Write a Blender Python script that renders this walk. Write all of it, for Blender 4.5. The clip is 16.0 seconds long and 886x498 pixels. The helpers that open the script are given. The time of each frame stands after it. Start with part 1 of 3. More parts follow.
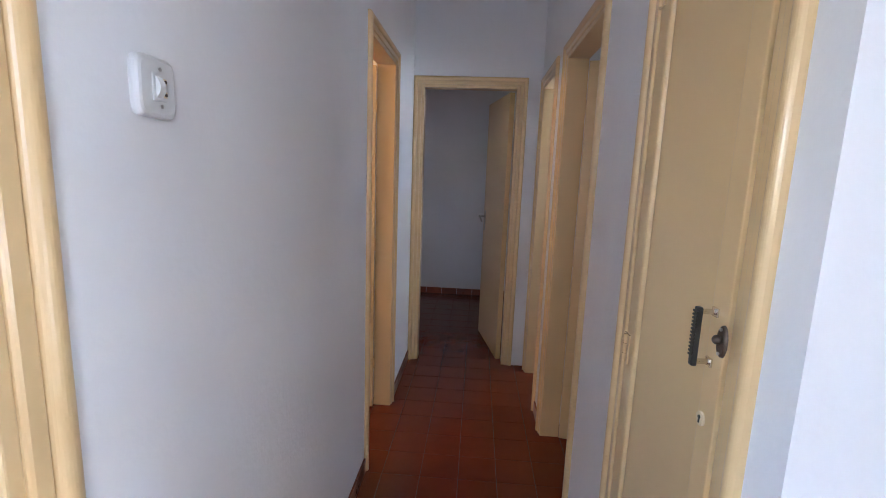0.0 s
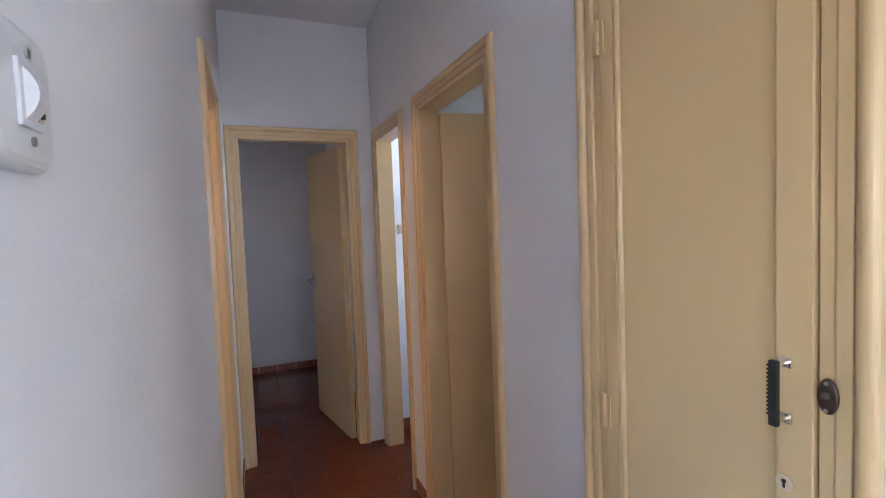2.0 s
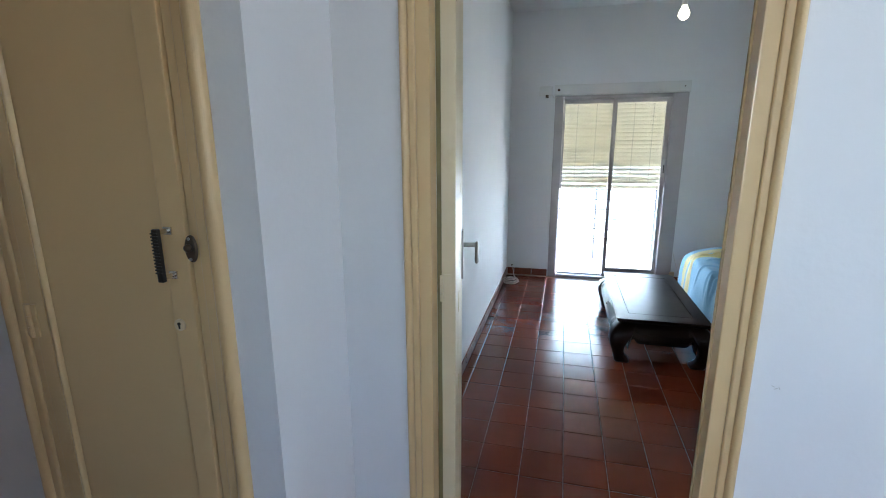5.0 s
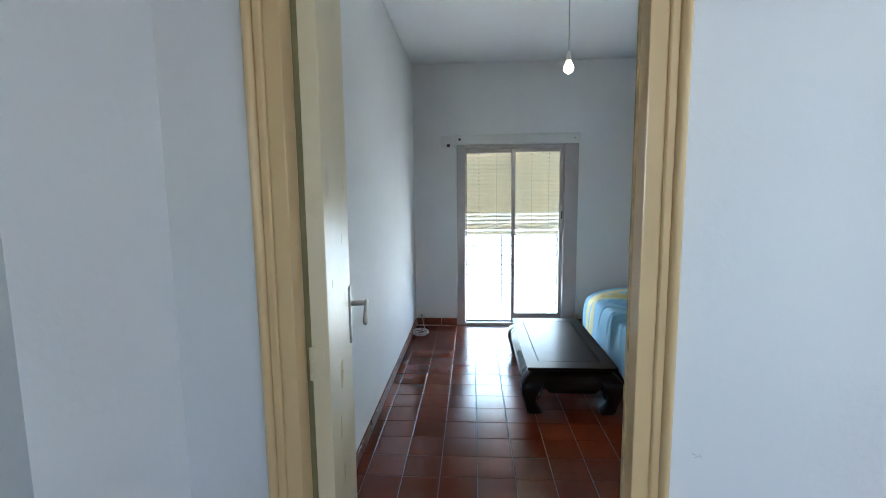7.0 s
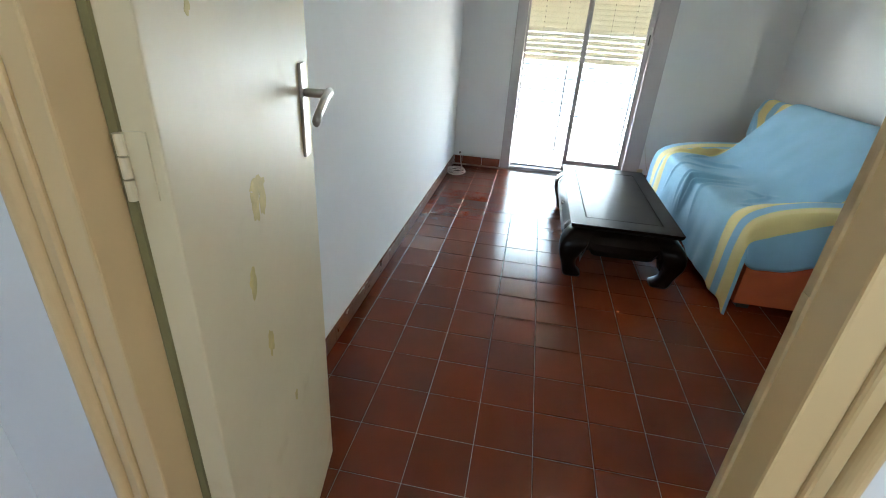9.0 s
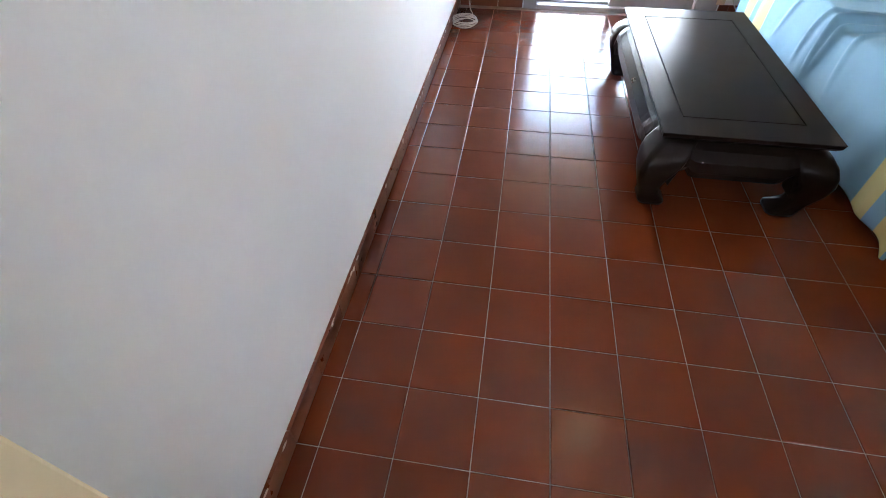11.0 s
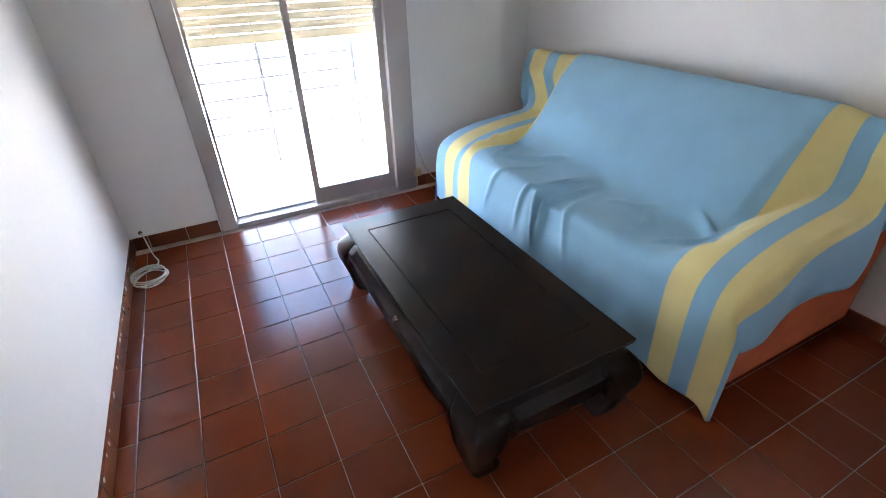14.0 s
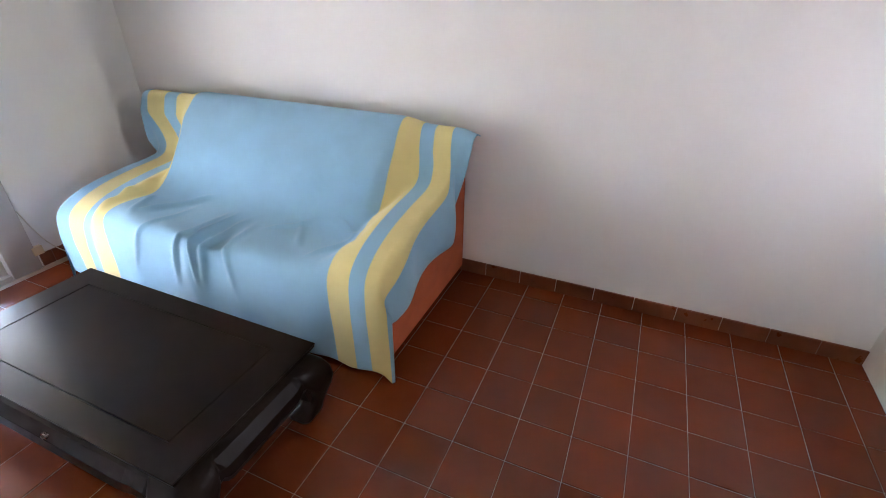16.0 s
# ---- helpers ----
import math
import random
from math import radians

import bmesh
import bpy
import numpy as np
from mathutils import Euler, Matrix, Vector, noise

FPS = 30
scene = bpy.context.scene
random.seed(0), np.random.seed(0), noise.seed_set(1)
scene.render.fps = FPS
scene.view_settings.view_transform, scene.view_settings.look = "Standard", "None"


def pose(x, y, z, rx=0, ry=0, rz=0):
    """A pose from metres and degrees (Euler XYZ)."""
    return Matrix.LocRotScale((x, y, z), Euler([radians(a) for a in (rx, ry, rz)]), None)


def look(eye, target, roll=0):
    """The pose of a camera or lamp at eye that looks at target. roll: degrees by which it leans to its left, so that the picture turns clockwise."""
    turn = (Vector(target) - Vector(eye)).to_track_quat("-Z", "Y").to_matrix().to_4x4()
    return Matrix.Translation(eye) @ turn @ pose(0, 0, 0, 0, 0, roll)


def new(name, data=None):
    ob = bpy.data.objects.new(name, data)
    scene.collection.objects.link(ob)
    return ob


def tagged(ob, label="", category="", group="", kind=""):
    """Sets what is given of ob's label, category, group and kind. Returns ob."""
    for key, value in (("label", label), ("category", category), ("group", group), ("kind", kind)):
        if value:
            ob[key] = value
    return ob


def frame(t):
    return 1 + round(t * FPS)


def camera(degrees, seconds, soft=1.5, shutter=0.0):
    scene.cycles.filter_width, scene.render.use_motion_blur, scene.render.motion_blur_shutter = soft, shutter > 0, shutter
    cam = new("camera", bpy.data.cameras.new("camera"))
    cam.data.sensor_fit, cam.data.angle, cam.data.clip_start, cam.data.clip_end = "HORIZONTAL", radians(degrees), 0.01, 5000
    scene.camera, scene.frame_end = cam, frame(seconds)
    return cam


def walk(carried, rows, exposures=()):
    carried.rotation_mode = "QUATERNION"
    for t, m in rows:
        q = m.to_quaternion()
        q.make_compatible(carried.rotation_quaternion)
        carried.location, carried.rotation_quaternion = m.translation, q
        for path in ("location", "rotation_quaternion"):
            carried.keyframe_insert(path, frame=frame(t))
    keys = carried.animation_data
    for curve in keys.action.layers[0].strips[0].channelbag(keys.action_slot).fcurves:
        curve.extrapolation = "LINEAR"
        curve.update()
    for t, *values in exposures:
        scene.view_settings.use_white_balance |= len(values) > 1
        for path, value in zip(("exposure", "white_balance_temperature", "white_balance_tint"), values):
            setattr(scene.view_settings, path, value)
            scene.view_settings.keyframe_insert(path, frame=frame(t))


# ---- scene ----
cam = camera(87.5, 16.0, soft=1.0)
EXPOSURES = [(0, 5.35, 5500, 12), (2.5, 5.5, 5500, 12), (3.6, 4.95, 5450, 10), (4.6, 4.3, 5450, 5), (7.5, 4.0, 5450, 0), (8.5, 4.25, 5750, -2), (9.7, 4.65, 6300, 6), (11.8, 5.05, 6050, 12), (12.7, 4.9, 6050, 13), (13.6, 4.7, 6150, 14), (14.5, 4.35, 6150, 14), (15.1, 4.3, 6200, 15), (16, 4.95, 6400, 17)]
PATH = [
    (0, (0.578, 0.425, 1.496), (0.442, 2.394, 1.167), 2.1),
    (0.5, (0.471, 0.615, 1.525), (0.551, 2.609, 1.398), 0.7),
    (1, (0.364, 0.685, 1.507), (0.683, 2.657, 1.415), 0.1),
    (1.5, (0.268, 0.74, 1.513), (0.823, 2.659, 1.415), -1.3),
    (2, (0.217, 0.756, 1.517), (0.971, 2.606, 1.412), -2.2),
    (2.5, (0.202, 0.766, 1.512), (1.108, 2.544, 1.377), -2.0),
    (3, (0.196, 0.726, 1.493), (1.272, 2.397, 1.265), -1.7),
    (3.5, (0.211, 0.668, 1.441), (1.575, 2.085, 1.083), -0.7),
    (4, (0.232, 0.579, 1.405), (1.862, 1.629, 0.913), -0.2),
    (4.5, (0.256, 0.517, 1.395), (2.035, 1.238, 0.834), -0.4),
    (5, (0.26, 0.476, 1.439), (2.148, 0.963, 0.996), -0.3),
    (5.2, (0.262, 0.468, 1.467), (2.192, 0.872, 1.131), -0.0),
    (7.3, (0.54, 0.432, 1.398), (2.517, 0.503, 1.103), -1.0),
    (7.5, (0.599, 0.437, 1.36), (2.554, 0.488, 0.94), -0.6),
    (8, (0.764, 0.495, 1.328), (2.653, 0.547, 0.672), 0.8),
    (8.5, (0.848, 0.461, 1.275), (2.684, 0.584, 0.491), 3.1),
    (9, (0.992, 0.376, 1.222), (2.764, 0.665, 0.339), 3.8),
    (9.5, (1.241, 0.468, 1.199), (2.878, 0.852, 0.117), 2.8),
    (9.7, (1.339, 0.496, 1.196), (2.924, 0.87, 0.036), 1.6),
    (11.8, (2.275, 0.61, 1.134), (3.599, 0.788, -0.355), 0.0),
    (12, (2.395, 0.571, 1.125), (3.751, 0.721, -0.337), 0.0),
    (12.5, (2.614, 0.451, 1.144), (4.072, 0.437, -0.226), -1.1),
    (13, (2.745, 0.472, 1.196), (4.272, 0.21, -0.069), -1.5),
    (13.5, (2.757, 0.512, 1.27), (4.298, -0.02, 0.111), -1.7),
    (14, (2.65, 0.501, 1.306), (4.171, -0.256, 0.252), -1.8),
    (14.5, (2.597, 0.503, 1.324), (4.052, -0.435, 0.323), -1.9),
    (15, (2.59, 0.522, 1.356), (3.91, -0.621, 0.381), -0.9),
    (15.5, (2.54, 0.504, 1.348), (3.593, -0.896, 0.383), 0.6),
    (16, (2.444, 0.46, 1.394), (3.128, -1.132, 0.396), 0.6),
]
walk(cam, [(t, look(eye, target, roll)) for t, eye, target, roll in PATH], EXPOSURES)

# ---- world, sun, large lights ----
world = bpy.data.worlds.new("sky")
scene.world = world
world.use_nodes = True
wn = world.node_tree
sky = wn.nodes.new("ShaderNodeTexSky")
sky.sky_type = "NISHITA"
sky.sun_disc = False
sky.sun_elevation, sky.sun_rotation = radians(58), radians(200)
wn.nodes["Background"].inputs[1].default_value = 0.15
wn.links.new(sky.outputs[0], wn.nodes["Background"].inputs[0])


def lamp(name, kind, energy, color, m, size=None, size_y=None):
    data = bpy.data.lights.new(name, kind)
    data.energy, data.color = energy, color
    if kind == "AREA":
        data.shape, data.size, data.size_y = "RECTANGLE", size, size_y
    if kind == "SUN":
        data.angle = size
    if kind == "POINT":
        data.shadow_soft_size = size
    ob = new(name, data)
    ob.matrix_world = m
    return ob


lamp("sun", "SUN", 4.5, (1.0, 0.95, 0.88), look((7.0, -9, 14), (6.2, 0.0, 0.0)), radians(0.5))
# daylight that enters by the windows of the side rooms, an added lobby fill, and the lamps
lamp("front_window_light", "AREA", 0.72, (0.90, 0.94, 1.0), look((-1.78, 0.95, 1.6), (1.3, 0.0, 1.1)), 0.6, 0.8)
# unseen fill lamp added in the lobby to brighten the corridor's left wall
lamp("lobby_fill_light", "AREA", 1.45, (0.93, 0.94, 1.0), look((1.28, -0.95, 1.55), (0.20, -1.12, 1.35)), 0.6, 1.3)
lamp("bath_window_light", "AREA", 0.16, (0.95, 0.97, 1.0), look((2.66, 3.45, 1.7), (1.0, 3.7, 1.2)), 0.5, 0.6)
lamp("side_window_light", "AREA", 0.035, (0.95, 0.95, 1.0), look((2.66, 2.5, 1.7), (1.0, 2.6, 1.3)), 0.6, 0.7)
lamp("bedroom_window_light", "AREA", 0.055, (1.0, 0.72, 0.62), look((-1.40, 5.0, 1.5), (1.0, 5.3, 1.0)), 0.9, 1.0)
lamp("side_room_bulb_light", "POINT", 0.6, (1.0, 0.50, 0.13), pose(-0.95, 2.55, 2.15), 0.04)
lamp("pendant_bulb_light", "POINT", 0.03, (1.0, 0.75, 0.45), pose(3.36, -0.14, 2.13), 0.08)


# ---- materials ----
def nodes_of(name):
    m = bpy.data.materials.new(name)
    m.use_nodes = True
    return m, m.node_tree.nodes, m.node_tree.links, m.node_tree.nodes["Principled BSDF"]


def mat(name, base, rough=0.5, var=0.10, scale=5.0, bump=0.05, bscale=80.0, metal=0.0, fine=0.05, rvar=0.08, rnd=0.0, coat=0.0, stain=None, stain_amount=0.0, stain_scale=3.0, spec=0.5):
    m, nd, ln, p = nodes_of(name)
    tc = nd.new("ShaderNodeTexCoord")
    vec = tc.outputs["Object"]
    info = None
    if rnd:
        info = nd.new("ShaderNodeObjectInfo")
        shift = nd.new("ShaderNodeVectorMath")
        shift.operation = "MULTIPLY_ADD"
        shift.inputs[1].default_value = (1, 1, 1)
        mul = nd.new("ShaderNodeMath")
        mul.operation = "MULTIPLY"
        mul.inputs[1].default_value = 37.0
        ln.new(info.outputs["Random"], mul.inputs[0])
        ln.new(vec, shift.inputs[0])
        ln.new(mul.outputs[0], shift.inputs[2])
        vec = shift.outputs[0]

    def noise_tex(s, detail=4.0):
        n = nd.new("ShaderNodeTexNoise")
        n.inputs["Scale"].default_value, n.inputs["Detail"].default_value = s, detail
        ln.new(vec, n.inputs["Vector"])
        return n.outputs["Fac"]

    def mix(fac, a, b):
        x = nd.new("ShaderNodeMix")
        x.data_type = "RGBA"
        for i, v in ((0, fac), (6, a), (7, b)):
            if hasattr(v, "is_output"):
                ln.new(v, x.inputs[i])
            else:
                x.inputs[i].default_value = v if isinstance(v, (int, float)) else (*v[:3], 1)
        return x.outputs[2]

    def ramp(fac, lo, hi):
        r = nd.new("ShaderNodeMapRange")
        r.inputs[1].default_value, r.inputs[2].default_value = lo, hi
        ln.new(fac, r.inputs[0])
        return r.outputs[0]

    lo = [c * (1 - var) for c in base]
    hi = [min(1, c * (1 + var)) for c in base]
    col = mix(ramp(noise_tex(scale), 0.3, 0.7), lo, hi)
    grain = noise_tex(bscale, 3.0)
    col = mix(ramp(grain, 0.25, 0.75), col, mix(fine, col, [c * 0.6 for c in base]))
    if stain:
        r = ramp(noise_tex(stain_scale, 5.0), 0.62, 0.78)
        s = nd.new("ShaderNodeMath")
        s.operation = "MULTIPLY"
        s.inputs[1].default_value = stain_amount
        ln.new(r, s.inputs[0])
        col = mix(s.outputs[0], col, stain)
    if rnd:
        h = nd.new("ShaderNodeHueSaturation")
        v = nd.new("ShaderNodeMapRange")
        v.inputs[3].default_value, v.inputs[4].default_value = 1 - rnd, 1 + rnd
        ln.new(info.outputs["Random"], v.inputs[0])
        ln.new(v.outputs[0], h.inputs["Value"])
        ln.new(col, h.inputs["Color"])
        col = h.outputs[0]
    ln.new(col, p.inputs["Base Color"])
    rr = nd.new("ShaderNodeMapRange")
    rr.inputs[3].default_value, rr.inputs[4].default_value = max(0.02, rough - rvar), min(1, rough + rvar)
    ln.new(noise_tex(scale * 2.3), rr.inputs[0])
    ln.new(rr.outputs[0], p.inputs["Roughness"])
    p.inputs["Metallic"].default_value = metal
    p.inputs["Coat Weight"].default_value = coat
    p.inputs["Coat Roughness"].default_value = 0.16
    p.inputs["Specular IOR Level"].default_value = spec
    if bump:
        b = nd.new("ShaderNodeBump")
        b.inputs["Strength"].default_value, b.inputs["Distance"].default_value = bump, 0.004
        ln.new(grain, b.inputs["Height"])
        ln.new(b.outputs[0], p.inputs["Normal"])
    return m


WALL = mat("white_wall_paint", (0.80, 0.795, 0.79), 0.75, 0.025, 1.5, 0.25, 45, fine=0.02)
CEIL = mat("ceiling_paint", (0.82, 0.82, 0.82), 0.85, 0.02, 1.2, 0.15, 60, fine=0.02)
PAINT = mat("cream_gloss_paint", (0.67, 0.475, 0.235), 0.30, 0.0, 3, 0.06, 28, fine=0.0, rvar=0.0, coat=0.25)
LEAF = mat("pale_cream_door_paint", (0.68, 0.57, 0.36), 0.44, 0.05, 2.5, 0.30, 24, fine=0.03, rvar=0.06, coat=0.0, stain=(0.45, 0.30, 0.12), stain_amount=0.45, stain_scale=6.0)
TILE = mat("terracotta_tile_glaze", (0.142, 0.027, 0.0085), 0.20, 0.09, 7, 0.10, 90, fine=0.07, rvar=0.09, rnd=0.10, spec=0.42)
SKIRT = mat("terracotta_skirting_glaze", (0.18, 0.050, 0.019), 0.30, 0.2, 9, 0.08, 90, fine=0.1, rnd=0.10)
GROUT = mat("tile_grout", (0.33, 0.25, 0.20), 0.9, 0.2, 12, 0.3, 200)
DARKGROUT = mat("dark_tile_grout", (0.075, 0.040, 0.026), 0.8, 0.25, 12, 0.3, 200)
DARKWOOD = mat("espresso_wood", (0.0120, 0.0060, 0.0036), 0.30, 0.25, 6, 0.0, 120, fine=0.10, rvar=0.04, spec=0.16)
ORANGE = mat("orange_sofa_fabric", (0.52, 0.112, 0.038), 0.9, 0.10, 8, 0.4, 500, fine=0.15)
ALU = mat("aluminium_frame", (0.45, 0.41, 0.40), 0.38, 0.04, 5, 0.04, 90, metal=0.2, fine=0.03)
WHITEFRAME = mat("white_lacquered_trim", (0.74, 0.73, 0.70), 0.4, 0.04, 5, 0.05, 60)
STEEL = mat("satin_steel", (0.50, 0.48, 0.45), 0.33, 0.06, 30, 0.03, 200, metal=1.0)
CHROME = mat("old_chrome", (0.72, 0.68, 0.60), 0.20, 0.10, 60, 0.05, 200, metal=1.0)
BRONZE = mat("dark_bronze", (0.10, 0.075, 0.055), 0.38, 0.2, 50, 0.1, 200, metal=0.8)
BLACK = mat("black_plastic", (0.018, 0.018, 0.016), 0.35, 0.2, 30, 0.1, 300)
SWITCH = mat("white_bakelite", (0.68, 0.68, 0.66), 0.36, 0.03, 20, 0.02, 200, stain=(0.5, 0.46, 0.38), stain_amount=0.2, stain_scale=40)
CABLE = mat("grey_white_cable", (0.66, 0.62, 0.56), 0.5, 0.06, 30, 0.03, 200)
BEIGE = mat("beige_plastic", (0.68, 0.55, 0.36), 0.45, 0.05, 20, 0.02, 200)
SLAT = mat("cream_blind_slat", (0.72, 0.66, 0.53), 0.5, 0.05, 10, 0.03, 100)
BALCONY = mat("balcony_floor_tile", (0.70, 0.65, 0.61), 0.6, 0.10, 4, 0.1, 60)
IRON = mat("grey_railing_paint", (0.045, 0.045, 0.048), 0.5, 0.1, 10, 0.05, 100)
PLASTER = mat("outer_plaster", (0.75, 0.72, 0.66), 0.9, 0.05, 2, 0.2, 60)
WORN = mat("bare_brown_wood", (0.50, 0.35, 0.17), 0.6, 0.3, 30, 0.2, 120, fine=0.3)
STAIN = mat("glue_stain", (0.62, 0.475, 0.17), 0.5, 0.2, 30, 0.0, 90, fine=0.2)
DARKGAP = mat("olive_gap_shade", (0.20, 0.17, 0.07), 0.6, 0.1, 10, 0.1, 60)


def translucent(m, amount, color):
    nd, ln = m.node_tree.nodes, m.node_tree.links
    t = nd.new("ShaderNodeBsdfTranslucent")
    t.inputs[0].default_value = (*color, 1)
    x = nd.new("ShaderNodeMixShader")
    x.inputs[0].default_value = amount
    ln.new(nd["Principled BSDF"].outputs[0], x.inputs[1])
    ln.new(t.outputs[0], x.inputs[2])
    ln.new(x.outputs[0], nd["Material Output"].inputs[0])


translucent(SLAT, 0.20, (0.80, 0.72, 0.56))


def throw_material():
    """Blue knitted cotton with yellow stripes set by the sheet's own u coordinate in metres."""
    m, nd, ln, p = nodes_of("striped_throw_cotton")
    at = nd.new("ShaderNodeUVMap")
    at.uv_map = "sheet"
    sep = nd.new("ShaderNodeSeparateXYZ")
    ln.new(at.outputs[0], sep.inputs[0])
    mask = None
    for a, b in THROW_STRIPES:
        g = nd.new("ShaderNodeMath")
        g.operation = "COMPARE"
        g.inputs[1].default_value, g.inputs[2].default_value = (a + b) / 2, (b - a) / 2
        ln.new(sep.outputs[0], g.inputs[0])
        if mask is None:
            mask = g.outputs[0]
        else:
            s = nd.new("ShaderNodeMath")
            s.operation = "MAXIMUM"
            ln.new(mask, s.inputs[0])
            ln.new(g.outputs[0], s.inputs[1])
            mask = s.outputs[0]
    tc = nd.new("ShaderNodeTexCoord")
    n1 = nd.new("ShaderNodeTexNoise")
    n1.inputs["Scale"].default_value = 7
    n2 = nd.new("ShaderNodeTexNoise")
    n2.inputs["Scale"].default_value = 420
    for n in (n1, n2):
        ln.new(tc.outputs["Object"], n.inputs["Vector"])
    x = nd.new("ShaderNodeMix")
    x.data_type = "RGBA"
    x.inputs[6].default_value, x.inputs[7].default_value = (0.265, 0.495, 0.69, 1), (0.76, 0.645, 0.28, 1)
    ln.new(mask, x.inputs[0])
    h = nd.new("ShaderNodeHueSaturation")
    r = nd.new("ShaderNodeMapRange")
    r.inputs[3].default_value, r.inputs[4].default_value = 0.90, 1.10
    ln.new(n1.outputs["Fac"], r.inputs[0])
    ln.new(r.outputs[0], h.inputs["Value"])
    ln.new(x.outputs[2], h.inputs["Color"])
    ln.new(h.outputs[0], p.inputs["Base Color"])
    p.inputs["Roughness"].default_value = 0.95
    p.inputs["Sheen Weight"].default_value = 0.25
    b = nd.new("ShaderNodeBump")
    b.inputs["Strength"].default_value, b.inputs["Distance"].default_value = 0.5, 0.002
    ln.new(n2.outputs["Fac"], b.inputs["Height"])
    ln.new(b.outputs[0], p.inputs["Normal"])
    return m


THROW_STRIPES = [(0.080, 0.165), (0.232, 0.328), (1.585, 1.705), (1.775, 1.890)]
THROW = throw_material()

GLASS, gnd, gln, gp = nodes_of("window_glass")
gp.inputs["Base Color"].default_value = (0.95, 0.98, 0.97, 1)
gp.inputs["Roughness"].default_value = 0.0
gp.inputs["Transmission Weight"].default_value = 1.0
gp.inputs["IOR"].default_value = 1.1

GLOW, gnd2, gln2, gp2 = nodes_of("lit_bulb_glass")
gp2.inputs["Base Color"].default_value = (1, 0.9, 0.7, 1)
gp2.inputs["Emission Color"].default_value = (1.0, 0.80, 0.50, 1)
gp2.inputs["Emission Strength"].default_value = 1.2


# ---- mesh helpers ----
def box(bm, x0, x1, y0, y1, z0, z1, bevel=0.0, seg=2):
    r = bmesh.ops.create_cube(bm, size=1.0, matrix=Matrix.Translation(((x0 + x1) / 2, (y0 + y1) / 2, (z0 + z1) / 2)) @ Matrix.Diagonal((x1 - x0, y1 - y0, z1 - z0, 1)))
    if bevel:
        edges = list({e for v in r["verts"] for e in v.link_edges})
        bmesh.ops.bevel(bm, geom=edges, offset=bevel, segments=seg, affect="EDGES", profile=0.6)
    return bm


def cyl(bm, radius, depth, m, seg=24, top=None):
    bmesh.ops.create_cone(bm, cap_ends=True, segments=seg, radius1=radius, radius2=radius if top is None else top, depth=depth, matrix=m)
    return bm


def mesh_of(name, bm, material, smooth=False):
    me = bpy.data.meshes.new(name)
    bmesh.ops.recalc_face_normals(bm, faces=bm.faces)
    bm.to_mesh(me)
    bm.free()
    if material:
        me.materials.append(material)
    if smooth:
        me.shade_smooth()
    return me


def part(name, bm, material, parent, label="", smooth=False):
    ob = new(name, mesh_of(name, bm, material, smooth))
    ob.parent = parent
    return tagged(ob, label)


def thing(name, label, category, m=None, group="", kind=""):
    ob = tagged(new(name), label, category, group, kind)
    ob.empty_display_size = 0.1
    if m is not None:
        ob.matrix_world = m
    return ob


def B(*a, **k):
    return box(bmesh.new(), *a, **k)


def loft(rings, closed=True, caps=True):
    """A mesh through rings of points of equal count."""
    bm = bmesh.new()
    vs = [[bm.verts.new(p) for p in r] for r in rings]
    n = len(vs[0])
    for a, b in zip(vs, vs[1:]):
        for i in range(n if closed else n - 1):
            j = (i + 1) % n
            bm.faces.new((a[i], a[j], b[j], b[i]))
    if caps and closed:
        bm.faces.new(vs[0])
        bm.faces.new(vs[-1])
    return bm


def tube(name, points, radius, material, parent=None, res=3):
    c = bpy.data.curves.new(name, "CURVE")
    c.dimensions, c.bevel_depth, c.bevel_resolution, c.resolution_u = "3D", radius, res, 6
    s = c.splines.new("NURBS")
    s.points.add(len(points) - 1)
    for q, p in zip(s.points, points):
        q.co = (*p, 1)
    s.use_endpoint_u, s.order_u = True, 3
    c.materials.append(material)
    ob = new(name, c)
    if parent:
        ob.parent = parent
    return ob


def wall(name, axis, pos0, pos1, a0, a1, z0, z1, openings=(), material=None, label=""):
    """A wall slab from pos0 to pos1 across the axis it faces, from a0 to a1 along it, with openings (b0, b1, c0, c1) through it."""
    As = sorted({a0, a1, *[v for o in openings for v in o[:2]]})
    Zs = sorted({z0, z1, *[v for o in openings for v in o[2:]]})
    solid = lambda i, k: 0 <= i < len(As) - 1 and 0 <= k < len(Zs) - 1 and not any(o[0] <= (As[i] + As[i + 1]) / 2 <= o[1] and o[2] <= (Zs[k] + Zs[k + 1]) / 2 <= o[3] for o in openings)
    bm = bmesh.new()
    cache = {}

    def v(p, a, z):
        key = (p, a, z)
        if key not in cache:
            cache[key] = bm.verts.new((p, a, z) if axis == "x" else (a, p, z))
        return cache[key]

    for i in range(len(As) - 1):
        for k in range(len(Zs) - 1):
            if not solid(i, k):
                continue
            b0, b1, c0, c1 = As[i], As[i + 1], Zs[k], Zs[k + 1]
            for p in (pos0, pos1):
                bm.faces.new((v(p, b0, c0), v(p, b1, c0), v(p, b1, c1), v(p, b0, c1)))
            for di, dk, q in ((-1, 0, ((b0, c0), (b0, c1))), (1, 0, ((b1, c0), (b1, c1))), (0, -1, ((b0, c0), (b1, c0))), (0, 1, ((b0, c1), (b1, c1)))):
                if not solid(i + di, k + dk):
                    bm.faces.new((v(pos0, *q[0]), v(pos0, *q[1]), v(pos1, *q[1]), v(pos1, *q[0])))
    ob = new(name, mesh_of(name, bm, material or WALL))
    return tagged(ob, label or "white painted plaster wall, slightly uneven", "wall", kind="structure")


